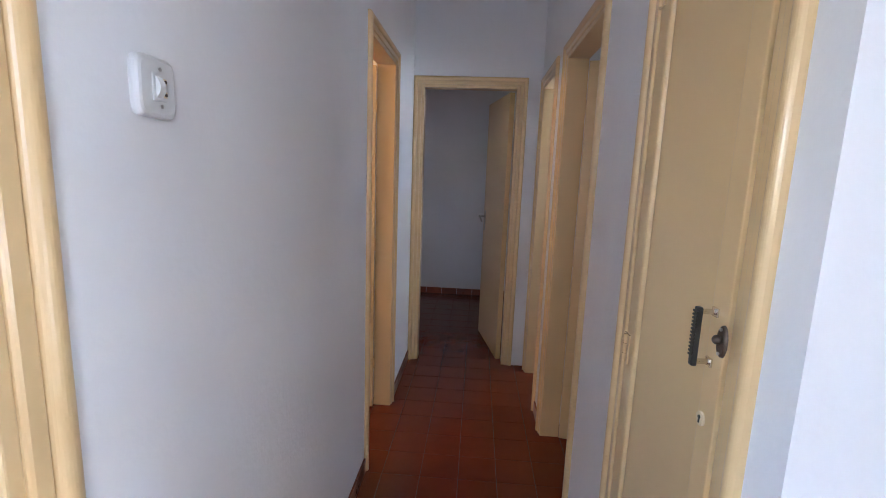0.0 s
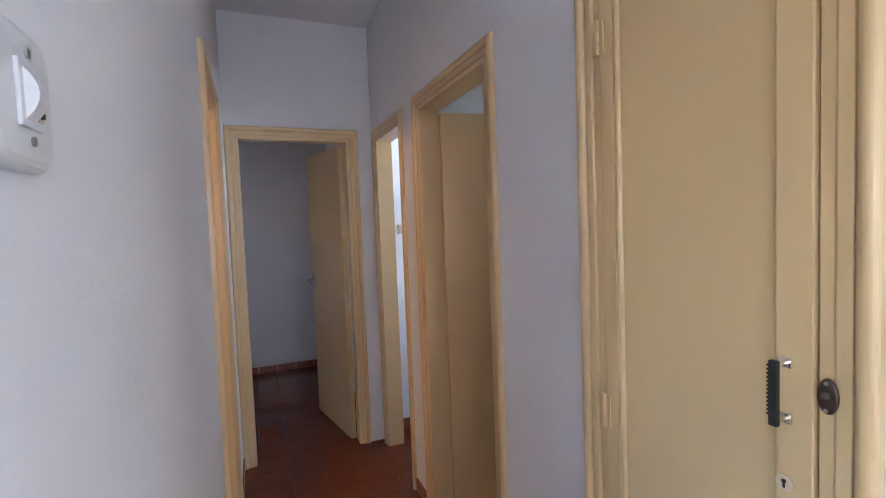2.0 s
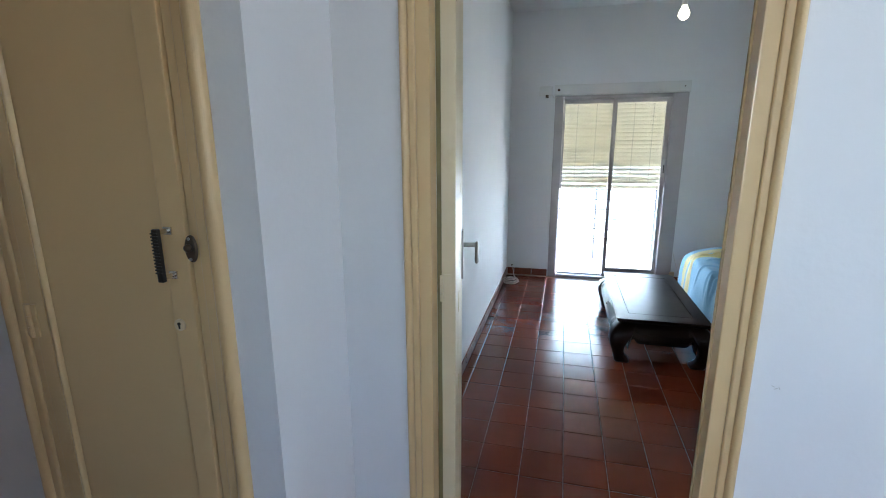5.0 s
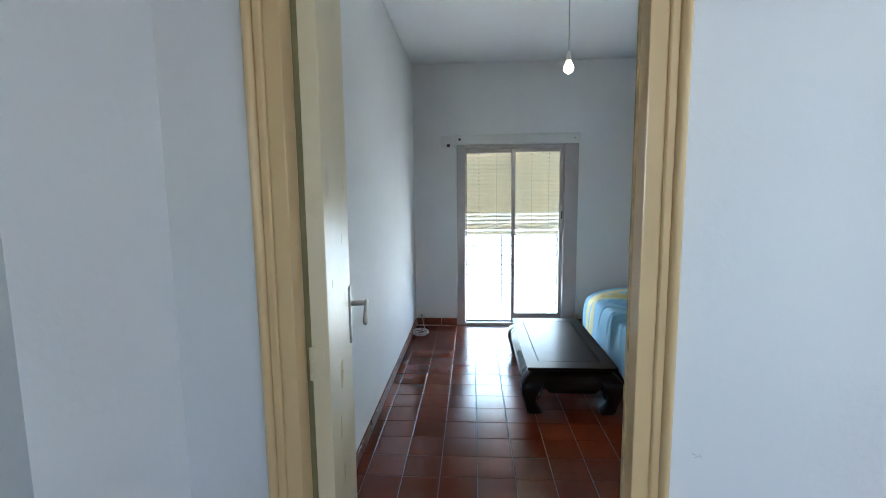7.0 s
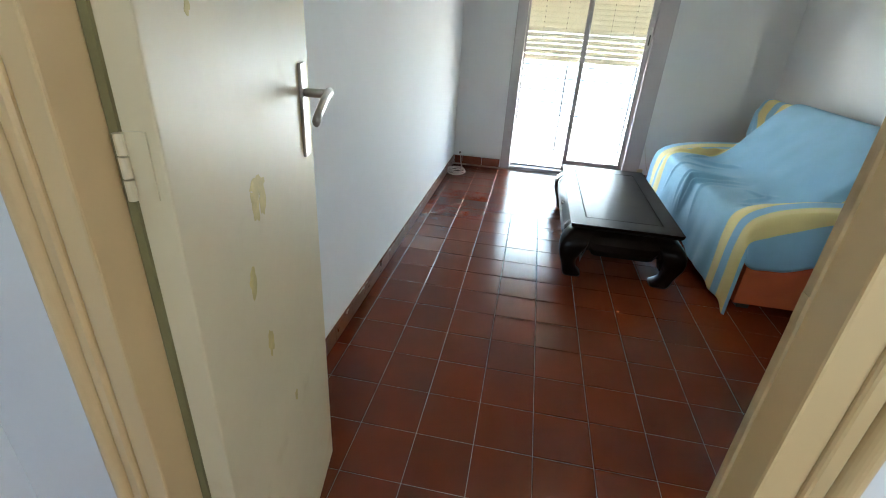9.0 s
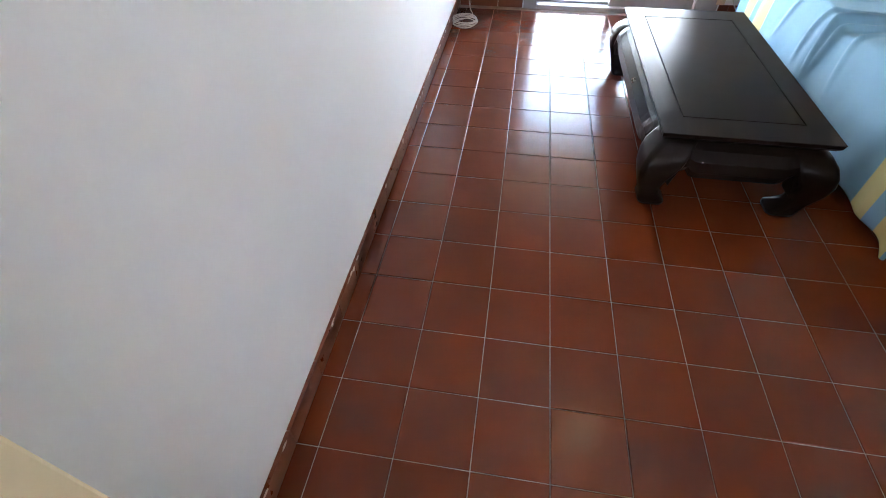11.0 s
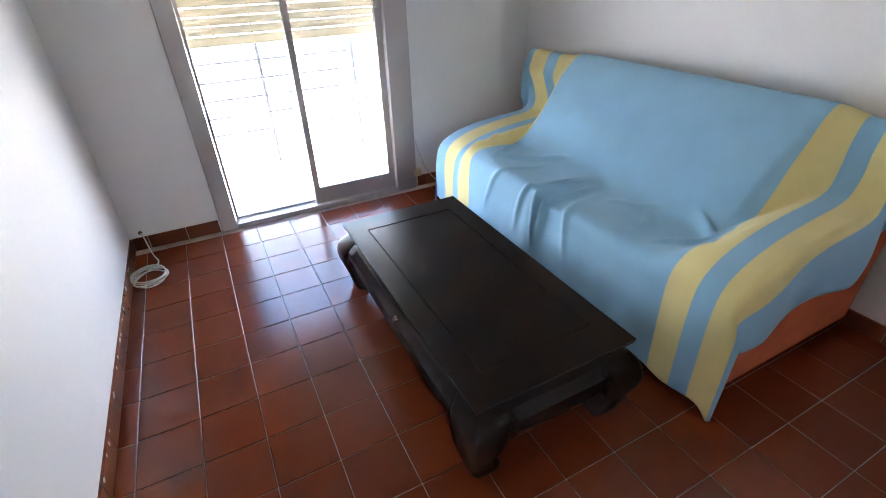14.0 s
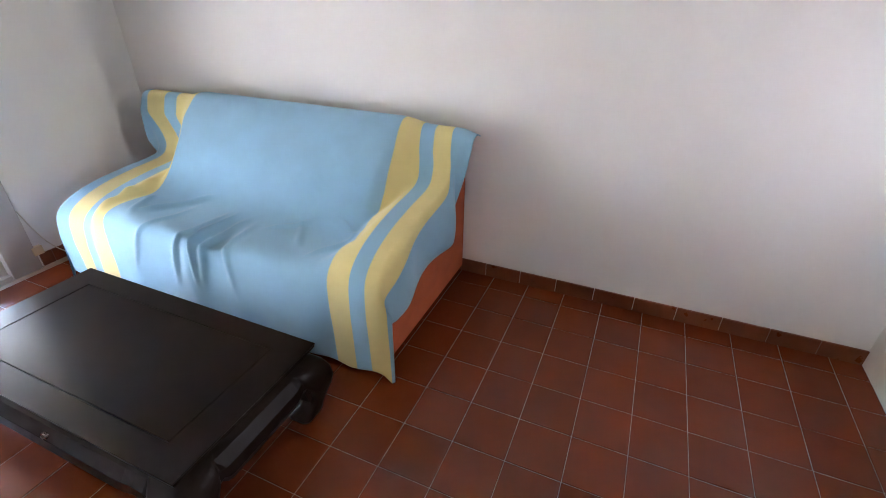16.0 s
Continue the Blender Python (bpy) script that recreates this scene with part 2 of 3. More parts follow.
# ---- the plan ----
XC, XL = 1.01, 0.078            # corridor: right and left wall faces
YE = 3.94                       # corridor's end wall
YR = 1.025                      # return wall between corridor and lobby
XD, XR = 1.335, 1.382            # wall with the living-room door: lobby face and room face
XW = 5.36                       # balcony wall
YA, YB = 1.045, -1.60           # living room: plain wall and sofa wall
HC, HL = 2.88, 2.73             # ceilings
DY0, DY1, DTOP = 0.090, 0.815, 2.10
TS = 0.19                       # tile pitch
GX, GY = 3.40, 0.60             # a crossing of the tile joints

wall("wall_corridor_left", "x", XL - 0.10, XL, -1.45, YE, 0, HC, [(0.10, 0.865, -1, 2.11), (2.56, 3.19, -1, 2.11)])
wall("wall_corridor_right", "x", XC, XC + 0.10, YR, YE, 0, HC, [(1.165, 1.675, 0.06, 2.30), (2.232, 2.967, -1, 2.11), (3.285, 3.83, -1, 2.11)])
wall("wall_corridor_end", "y", YE, YE + 0.09, -1.55, XC + 0.10, 0, HC, [(0.137, 0.852, -1, 2.125)])
wall("wall_lobby_return", "y", YR, YR + 0.09, XC + 0.10, XD, 0, HC)
wall("wall_living_door", "x", XD, XR, -1.70, YR + 0.12, 0, HC, [(DY0, DY1, -1, DTOP)])
wall("wall_lobby_back", "y", -1.45, -1.35, XL - 0.1, XD, 0, HC)
wall("wall_living_plain", "y", YA, YA + 0.10, XR, XW, 0, HL)
wall("wall_living_sofa", "y", YB - 0.10, YB, XR, XW + 0.22, 0, HL)
wall("wall_balcony_recess", "x", XW + 0.11, XW + 0.22, YB, -1.33, -0.05, HL)
wall("wall_balcony", "x", XW, XW + 0.22, -1.33, YA + 0.1, -0.05, HL, [(-0.655, 0.593, 0.0, 2.01)])
# side rooms, closed
wall("wall_bathroom_far", "y", 4.05, 4.14, XC + 0.10, 2.80, 0, HC)
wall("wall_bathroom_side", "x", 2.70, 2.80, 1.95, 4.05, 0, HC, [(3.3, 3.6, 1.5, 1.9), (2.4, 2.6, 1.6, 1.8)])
wall("wall_side_rooms", "y", 3.09, 3.18, XC + 0.10, 2.70, 0, HC)
wall("wall_side_room_near", "y", 1.95, 2.04, XC + 0.10, 2.70, 0, HC)
wall("wall_bedroom_far", "y", 6.03, 6.13, -1.55, XC + 0.10, 0, HC)
wall("wall_bedroom_right", "x", XC + 0.0, XC + 0.10, YE + 0.09, 6.03, 0, HC)
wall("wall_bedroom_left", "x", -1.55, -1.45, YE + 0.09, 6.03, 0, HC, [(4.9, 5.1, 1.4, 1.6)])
wall("wall_left_room_far", "y", 3.26, 3.36, -1.9, XL - 0.10, 0, HC)
wall("wall_left_room_side", "x", -1.9, -1.8, 1.3, 3.26, 0, HC)
wall("wall_left_room_near", "y", 1.3, 1.4, -1.8, XL - 0.10, 0, HC)
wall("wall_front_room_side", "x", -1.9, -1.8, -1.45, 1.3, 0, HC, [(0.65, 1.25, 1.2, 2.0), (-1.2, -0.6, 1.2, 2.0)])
wall("wall_front_room_back", "y", -1.45, -1.35, -1.8, XL - 0.1, 0, HC)
wall("wall_cupboard_back", "x", 1.50, 1.56, YR + 0.09, 1.95, 0, HC)


def slab(name, x0, x1, y0, y1, z0, z1, material, label, category):
    return tagged(new(name, mesh_of(name, B(x0, x1, y0, y1, z0, z1), material)), label, category, kind="structure")


slab("ceiling", -1.9, XD, -1.45, 6.13, HC, HC + 0.1, CEIL, "plain white painted ceiling of the corridor", "ceiling")
slab("ceiling_side_rooms", XD, 2.8, YR + 0.12, 6.13, HC, HC + 0.1, CEIL, "plain white painted ceiling of side rooms", "ceiling")
slab("ceiling_living_room", XR, XW + 0.22, YB - 0.1, YA + 0.1, HL, HL + 0.1, CEIL, "plain white painted living room ceiling", "ceiling")
fb = bmesh.new()
box(fb, XR, XW, -1.70, YA + 0.10, -0.06, -0.0022)
box(fb, XW, XW + 0.11, -1.70, -1.33, -0.06, -0.0022)
floor = tagged(new("floor", mesh_of("floor", fb, GROUT)), "red terracotta tile floor with pale joints", "floor", kind="structure")


# corridor bed, its grout darker than the living room's
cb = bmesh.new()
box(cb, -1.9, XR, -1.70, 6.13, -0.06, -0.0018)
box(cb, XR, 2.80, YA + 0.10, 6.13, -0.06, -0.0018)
corridor_floor = tagged(new("floor_corridor", mesh_of("floor_corridor", cb, DARKGROUT)), "dark red terracotta tile floor with dark joints", "floor", kind="structure")


# ---- doors ----
PROFILE = [(0.0, 0.0), (0.0, 0.006), (0.002, 0.0085), (0.005, 0.010), (0.0225, 0.010), (0.024, 0.0095), (0.0250, 0.0065), (0.0262, 0.0065)]
PROFILE += [(0.042 - 0.0155 * math.cos(radians(q)), 0.007 + 0.0135 * math.sin(radians(q))) for q in range(8, 176, 14)] + [(0.0578, 0.004), (0.0578, 0.0)]


def architrave(width, height, scale=1.0):
    rings = []
    for s, o in PROFILE:
        s, o = s * scale, -o
        rings.append([(-s, o, 0.0), (-s, o, height + s), (width + s, o, height + s), (width + s, o, 0.0)])
    bm = bmesh.new()
    vs = [[bm.verts.new(p) for p in r] for r in rings]
    for a, b in zip(vs, vs[1:]):
        for i in range(3):
            bm.faces.new((a[i], a[i + 1], b[i + 1], b[i]))
    return bm


def door_frame(name, m, width, height, thick, label, scale=1.0, jamb=0.022):
    """Lining and architrave of a door opening: x along the wall from 0 to width, the seen face at y = 0 and the wall behind it."""
    d = thing(name, label, "door frame", m, kind="structure")
    part("architrave", architrave(width, height, scale), PAINT, d)
    for nm, x0, x1 in (("jamb", 0.0, jamb), ("jamb", width - jamb, width)):
        bm = B(x0, x1, -0.004, thick + 0.004, 0.0, height, bevel=0.003)
        part(nm, bm, PAINT, d)
    part("head", B(jamb, width - jamb, -0.004, thick + 0.004, height - 0.022, height, bevel=0.003), PAINT, d)
    return d


def lever(parent, x, z, side, toward):
    """A lever handle on a back plate; side is the face's direction along y, toward the way that the lever points along x."""
    f = side
    plate = part("handle_plate", B(x - 0.016, x + 0.016, min(0, f * 0.007), max(0, f * 0.007), z - 0.105, z + 0.075, bevel=0.002), STEEL, parent, "satin steel back plate")
    bm = bmesh.new()
    cyl(bm, 0.0085, 0.05, pose(x, f * 0.03, z + 0.02, 90))
    rings = []
    for k, (dx, dz, r) in enumerate(((0.0, 0.0, 0.012), (0.02, 0.001, 0.012), (0.055, -0.008, 0.011), (0.095, -0.024, 0.012), (0.116, -0.033, 0.010))):
        cx, cz = x + toward * (dx - 0.008), z + 0.02 + dz
        rings.append([(cx, f * 0.055 + 0.007 * math.cos(q), cz + r * math.sin(q)) for q in [i * math.pi / 5 for i in range(10)]])
    lv = loft(rings)
    me = bpy.data.meshes.new("tmp")
    lv.to_mesh(me)
    lv.free()
    bm.from_mesh(me)
    bpy.data.meshes.remove(me)
    part("lever", bm, STEEL, plate, smooth=True)


def door_leaf(name, m, width, height, label, material, handle=None, thick=0.038, hinges=(), group=""):
    """A flush leaf from its hinge line at x = 0 along +x; thickness along +y from 0."""
    d = thing(name, label, "door", m, group)
    part("panel", B(0.004, width, 0.0, thick, 0.008, height, bevel=0.003), material, d)
    for z in hinges:
        h = bmesh.new()
        for k in range(3):
            cyl(h, 0.005, 0.022, pose(-0.003, 0.036, z + (k - 1) * 0.024), 12)
        box(h, 0.001, 0.0035, 0.012, 0.034, z - 0.036, z + 0.036)
        part("hinge", h, material, d, "painted butt hinge")
    if handle:
        for side, base in ((-1, 0.0), (1, thick)):
            e = tagged(new("handle_set"))
            e.parent = d
            e.location = (0, base, 0)
            lever(e, width - 0.06, handle, side, -1)
    return d


# end of the corridor
door_frame("door_end_frame", pose(0.137, YE, 0), 0.715, 2.125, 0.09, "cream gloss painted door frame at corridor end")
ang = math.degrees(math.atan2(4.693 - 3.992, 0.642 - 0.785))
door_leaf("bedroom_door", pose(0.826, YE + 0.088, 0, 0, 0, ang), 0.70, 2.095, "cream painted flush door standing open into a dim bedroom", PAINT, 1.09, hinges=(0.3, 1.05, 1.85))
# corridor right: two doors
door_frame("door_side_room_frame", pose(XC, 2.967, 0, 0, 0, -90), 0.735, 2.11, 0.10, "cream gloss painted door frame beside the cupboard")
door_leaf("side_room_door", pose(XC + 0.098, 2.925, 0, 0, 0, -10), 0.68, 2.075, "dull cream flush door standing open into a side room", PAINT, 1.05, hinges=(0.3, 1.05, 1.85))
door_frame("door_bathroom_frame", pose(XC, 3.83, 0, 0, 0, -90), 0.545, 2.11, 0.10, "cream gloss painted frame of an open bathroom doorway")
# corridor left
door_frame("door_left_room_frame", pose(XL, 2.56, 0, 0, 0, 90), 0.63, 2.11, 0.10, "cream gloss painted door frame lit from inside")
door_leaf("left_room_door", pose(XL - 0.10, 3.165, 0, 0, 0, 186), 0.60, 2.075, "cream door standing open into a lamp-lit room", PAINT, 1.05, hinges=(0.3, 1.05, 1.85))
door_frame("door_front_room_frame", pose(XL, 0.10, 0, 0, 0, 90), 0.765, 2.11, 0.10, "cream gloss painted door frame beside the light switch", scale=1.15)
# living room
LIVING_FRAME = door_frame("door_living_frame", pose(XD, DY1, 0, 0, 0, -90), DY1 - DY0, DTOP, XR - XD, "thickly painted cream door frame of the living room", scale=0.64, jamb=0.033)
# strip whose olive colour stands in for shade in the hinge gap
part("rebate", B(0.0335, 0.0445, XR - XD + 0.0015, XR - XD + 0.006, 0.0, DTOP - 0.03), DARKGAP, LIVING_FRAME, "olive strip with the hinge gap's shade in its colour")
part("worn_edge", B(DY1 - DY0 - 0.0365, DY1 - DY0 - 0.0325, XR - XD - 0.007, XR - XD + 0.004, 0.0, DTOP - 0.03, bevel=0.001), WORN, LIVING_FRAME, "worn brown closing edge with flaked paint")
for z in (1.02, 1.32):
    part("strike_plate", B(DY1 - DY0 - 0.038, DY1 - DY0 - 0.0362, XR - XD - 0.008, XR - XD + 0.002, z - 0.014, z + 0.014, bevel=0.0005), WORN, LIVING_FRAME, "dull metal strike plate")
LIVING_LEAF = door_leaf("living_room_door", pose(1.390, 0.734, 0, 0, 0, 10.3), 0.552, 2.07, "pale cream flush door with brown stains, open against the wall", LEAF, 1.06, thick=0.038, hinges=(0.3, 1.07, 1.85))



def stain(parent, cx, cz, w, h, seed):
    """A thin dried glue mark with a ragged outline on a leaf's face."""
    rnd = random.Random(seed)
    ring = []
    for k in range(26):
        q = k * math.tau / 26
        r = 0.75 + 0.4 * noise.noise((math.cos(q) * 1.6, math.sin(q) * 1.6, seed * 3.1)) + rnd.uniform(-0.05, 0.05)
        ring.append((cx + w * r * math.cos(q), cz + h * r * math.sin(q)))
    part("stain", loft([[(x, 0.0006, z) for x, z in ring], [(x, -0.0004, z) for x, z in ring]]), STAIN, parent, "yellow-brown dried stain")


for cx, cz, w, h, sd in ((0.212, 0.955, 0.021, 0.036, 1), (0.240, 0.952, 0.019, 0.030, 7), (0.226, 0.978, 0.034, 0.018, 8), (0.168, 0.838, 0.018, 0.032, 2), (0.205, 0.692, 0.015, 0.036, 3), (0.30, 0.48, 0.010, 0.020, 4), (0.10, 1.22, 0.008, 0.012, 5), (0.33, 1.30, 0.006, 0.016, 6)):
    stain(LIVING_LEAF, cx, cz, w, h, sd)


# ---- cupboard ----
def cupboard():
    y0, y1, top = 1.165, 1.675, 2.30
    fr = door_frame("door_cupboard_frame", pose(XC, y1, 0.06, 0, 0, -90), y1 - y0, top - 0.06, 0.10, "cream gloss painted frame of a built-in cupboard")
    part("bottom_rail", B(0, y1 - y0, -0.013, 0.02, -0.06, 0.0, bevel=0.003), PAINT, fr)
    c = thing("cupboard_door", "cream painted cupboard door, shut, with black pull", "cupboard door", pose(XC - 0.004, y1 - 0.024, 0.07, 0, 0, -90))
    w, h = 0.461, top - 0.10
    part("panel", B(0.05, w - 0.0605, 0.006, 0.022, 0.0, h), PAINT, c)
    part("hinge_stile", B(0.002, 0.045, -0.004, 0.024, 0.0, h, bevel=0.003), PAINT, c)
    bead = loft([[(0.052 + 0.008 * math.cos(q), 0.004 - 0.010 * math.sin(q), z) for q in [i * math.pi / 6 for i in range(7)]] for z in (0.0, h)], closed=False)
    part("bead", bead, PAINT, c, smooth=True)
    part("lock_stile", B(w - 0.057, w - 0.001, -0.006, 0.024, 0.0, h, bevel=0.003), PAINT, c)
    for z in (0.30, 0.975, 1.874):
        hg = bmesh.new()
        box(hg, -0.020, 0.018, -0.008, -0.003, z - 0.04, z + 0.04, bevel=0.0015)
        for k in range(3):
            cyl(hg, 0.006, 0.026, pose(0.0, -0.010, z + (k - 1) * 0.027), 12)
        part("hinge", hg, PAINT, c, "paint-covered butt hinge")
    # pull with ribbed black grip
    x, za, zb = w - 0.041, 1.105, 1.212
    pull = part("pull", B(x - 0.007, x + 0.007, -0.040, -0.030, za, zb, bevel=0.003), BLACK, c, "ribbed black plastic pull")
    for z in (za + 0.008, zb - 0.008):
        bm = bmesh.new()
        cyl(bm, 0.005, 0.032, pose(x, -0.020, z, 90), 12)
        box(bm, x - 0.010, x + 0.010, -0.009, -0.005, z - 0.008, z + 0.008, bevel=0.001)
        part("pull_post", bm, CHROME, pull, "worn chrome post")
    for k in range(13):
        z = za + 0.018 + k * 0.0066
        part("rib", B(x - 0.0078, x + 0.0078, -0.0415, -0.039, z, z + 0.003), BLACK, pull)
    # keyhole escutcheon
    bm = bmesh.new()
    cyl(bm, 0.013, 0.004, pose(w - 0.041, -0.008, 1.005, 90), 24)
    e = part("keyhole_plate", bm, BEIGE, c, "cream keyhole plate", smooth=False)
    bm = bmesh.new()
    cyl(bm, 0.0035, 0.002, pose(w - 0.041, -0.0108, 1.008, 90), 12)
    box(bm, w - 0.0425, w - 0.0395, -0.0118, -0.0098, 0.997, 1.007)
    part("keyhole", bm, BLACK, e)
    # oval turn latch on the frame
    bm = bmesh.new()
    rings = []
    for o, s in ((-0.026, 1.0), (-0.029, 0.97), (-0.031, 0.86)):
        rings.append([(w + 0.030 + 0.014 * s * math.cos(q), o, 1.175 + 0.027 * s * math.sin(q)) for q in [i * math.pi / 12 for i in range(24)]])
    lt = part("latch_plate", loft(rings), BRONZE, c, "oval dark bronze turn latch")
    bm = bmesh.new()
    bmesh.ops.create_uvsphere(bm, u_segments=14, v_segments=8, radius=0.008, matrix=pose(w + 0.030, -0.036, 1.178))
    part("latch_knob", bm, BRONZE, lt, smooth=True)
    for dz in (-0.020, 0.020):
        bm = bmesh.new()
        cyl(bm, 0.003, 0.003, pose(w + 0.030, -0.0315, 1.175 + dz, 90), 10)
        part("screw", bm, STEEL, lt)


cupboard()

sc = thing("wall_scuff", "small grey scratch marks on the white wall", "scratch")
for y, z, q in ((0.006, 0.916, 25), (0.000, 0.911, -30), (-0.006, 0.913, 70)):
    o = part("scratch", B(-0.0006, 0.0004, -0.004, 0.004, -0.0005, 0.0005), STEEL, sc)
    o.matrix_world = pose(XD, y, z, q)


# ---- light switch ----
def light_switch():
    s = thing("light_switch", "white bakelite light switch with single rocker on the wall", "light switch", pose(XL + 0.004, 1.117, 1.605, 0, 0, 90))
    rings = []
    for o, g in ((0.004, 0.97), (-0.002, 1.0), (-0.006, 0.985), (-0.0095, 0.93), (-0.0115, 0.84)):
        ring = []
        for i in range(40):
            q = i * math.pi / 20
            c, sn = math.cos(q), math.sin(q)
            e = 0.32
            ring.append((0.043 * g * math.copysign(abs(c) ** e, c), o, 0.045 * g * math.copysign(abs(sn) ** e, sn)))
        rings.append(ring)
    pl = part("plate", loft(rings), SWITCH, s, smooth=False)
    part("rocker_frame", B(-0.015, 0.015, -0.014, -0.011, -0.020, 0.020, bevel=0.001), SWITCH, s)
    rk = loft([[(x, -0.0135 - 0.008 * (1 - (z / 0.016) ** 2), z) for z in [-0.016 + 0.004 * i for i in range(9)]] + [(x, -0.012, 0.016), (x, -0.012, -0.016)] for x in (-0.010, 0.003)])
    part("rocker", rk, SWITCH, s)
    for z in (-0.0095, 0.0095):
        nt = part("notch", B(0.006, 0.0135, -0.0148, -0.0138, z - 0.0045, z + 0.0045), BEIGE, s, "shadowed fixing notch")
        bm = bmesh.new()
        cyl(bm, 0.0026, 0.002, pose(0.0100, -0.0152, z, 90), 12)
        part("notch_screw", bm, BRONZE, nt)
    for z in (-0.027, 0.027):
        bm = bmesh.new()
        cyl(bm, 0.003, 0.003, pose(0.004, -0.0115, z, 90), 12)
        part("screw", bm, STEEL, s)


light_switch()


# ---- balcony door ----
def balcony_door():
    w = thing("window_1", "aluminium sliding balcony door, half covered by a blind", "balcony door", None, kind="structure")
    ya, yb = -0.655, 0.593
    # outer trim: sides, head
    part("side_trim", B(XW - 0.022, XW + 0.10, 0.506, yb, 0.0, 1.91, bevel=0.004), ALU, w)
    part("side_trim", B(XW - 0.022, XW + 0.10, ya, -0.515, 0.0, 1.91, bevel=0.004), ALU, w)
    part("shutter_box_cover", B(XW - 0.026, XW + 0.10, ya - 0.010, yb + 0.010, 1.912, 2.015, bevel=0.006), WHITEFRAME, w, "white lacquered shutter box cover")
    part("threshold", B(XW - 0.02, XW + 0.12, -0.513, 0.504, 0.0, 0.028, bevel=0.003), ALU, w)
    part("head_rail", B(XW + 0.0, XW + 0.10, -0.513, 0.504, 1.875, 1.910, bevel=0.003), ALU, w)

    def sash(y0, y1, x, name, fl, bottom):
        z0, z1 = 0.029, 1.874
        f = part(name, B(x, x + 0.03, y1 - fl[1], y1, z0, z1, bevel=0.003), ALU, w)
        part("stile", B(x, x + 0.03, y0, y0 + fl[0], z0, z1, bevel=0.003), ALU, f)
        part("top_rail", B(x + 0.001, x + 0.029, y0 + fl[0], y1 - fl[1], z1 - 0.040, z1, bevel=0.002), ALU, f)
        part("bottom_rail", B(x + 0.001, x + 0.029, y0 + fl[0], y1 - fl[1], z0, z0 + bottom, bevel=0.002), ALU, f)
        g = part("pane", B(x + 0.012, x + 0.017, y0 + fl[0] - 0.004, y1 - fl[1] + 0.004, z0 + bottom - 0.004, z1 - 0.036), GLASS, f)
        g.visible_shadow = False
        return f

    sash(-0.512, 0.024, XW + 0.010, "inner_sash", (0.040, 0.036), 0.100)
    sash(-0.020, 0.503, XW + 0.050, "outer_sash", (0.040, 0.016), 0.012)
    hd = part("lock", B(XW + 0.002, XW + 0.011, -0.505, -0.482, 1.10, 1.28, bevel=0.003), STEEL, w, "recessed steel sliding lock")
    part("lock_slot", B(XW - 0.001, XW + 0.003, -0.499, -0.488, 1.14, 1.22, bevel=0.001), BLACK, hd)
    for y, r in ((0.560, 0.014), (-0.610, 0.006)):
        bm = bmesh.new()
        cyl(bm, r, 0.008, pose(XW - 0.028, y, 1.965, 0, 90), 18)
        part("fixing_hole", bm, BRONZE, w, "dark round strap hole" if r > 0.01 else "")


balcony_door()


def blind():
    b = thing("rolling_blind", "cream slatted plastic rolling blind, half lowered outside the glass", "blind")
    x = XW + 0.135
    rnd = random.Random(4)
    z = 1.90
    pitch, low = 0.0395, 0.0430
    ring = [(0.0, 0.001), (-0.0022, -0.003), (-0.0035, -0.020), (-0.0025, -0.037), (0.0, -0.0405), (0.0025, -0.037), (0.0035, -0.020), (0.0022, -0.003)]
    me = mesh_of("slat", loft([[(o, y, zz) for o, zz in ring] for y in (-0.56, 0.55)]), SLAT)
    hook = mesh_of("hook", B(-0.0075, -0.0045, -0.003, 0.003, -0.045, -0.034), BRONZE)
    # closed slats above, the lowest five hanging apart on their hooks
    while z - low > 0.985:
        s = new("slat", me)
        s.parent = b
        s.location = (x + rnd.uniform(-0.001, 0.001), 0, z)
        for y in (0.36, 0.17, -0.02, -0.20, -0.38):
            o = new("hook", hook)
            o.parent = b
            o.location = (x, y, z)
        z -= low if z < 1.24 else pitch
    part("bottom_bar", B(x - 0.012, x + 0.012, -0.56, 0.55, z - 0.050, z - 0.002, bevel=0.003), SLAT, b, "cream end bar of the blind")


blind()


def strap_box():
    s = thing("blind_strap_box", "small white plastic box with loose cable beside balcony door", "junction box", pose(XW, 0.69, 1.955))
    part("box", B(-0.035, 0.0, -0.065, 0.065, -0.045, 0.05, bevel=0.005), WHITEFRAME, s)
    part("clip", B(-0.042, -0.034, -0.03, 0.0, -0.065, -0.035, bevel=0.002), BRONZE, s)
    t = tube("lead", [(-0.02, -0.06, -0.03), (-0.022, -0.085, -0.07), (-0.02, -0.11, -0.07), (-0.018, -0.12, -0.02)], 0.003, CABLE, s)


strap_box()


# ---- balcony ----
slab("ground_balcony", XW + 0.0, 6.75, -2.2, 2.2, -0.16, -0.05, BALCONY, "pale sunlit balcony floor", "balcony floor")
slab("ground", XW + 0.3, 400, -300, 300, -9.2, -9.0, PLASTER, "pale sunlit street far below", "ground")


# plain glowing card added beyond the balcony to send more light indoors
BACKDROP_GLOW, hnd, hln, hp = nodes_of("glowing_backdrop_card")
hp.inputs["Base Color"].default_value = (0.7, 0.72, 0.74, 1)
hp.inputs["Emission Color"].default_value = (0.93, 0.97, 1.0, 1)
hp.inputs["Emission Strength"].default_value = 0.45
slab("backdrop", 70, 71, -110, 110, -9, 34, BACKDROP_GLOW, "plain pale glowing card added beyond the balcony", "backdrop")


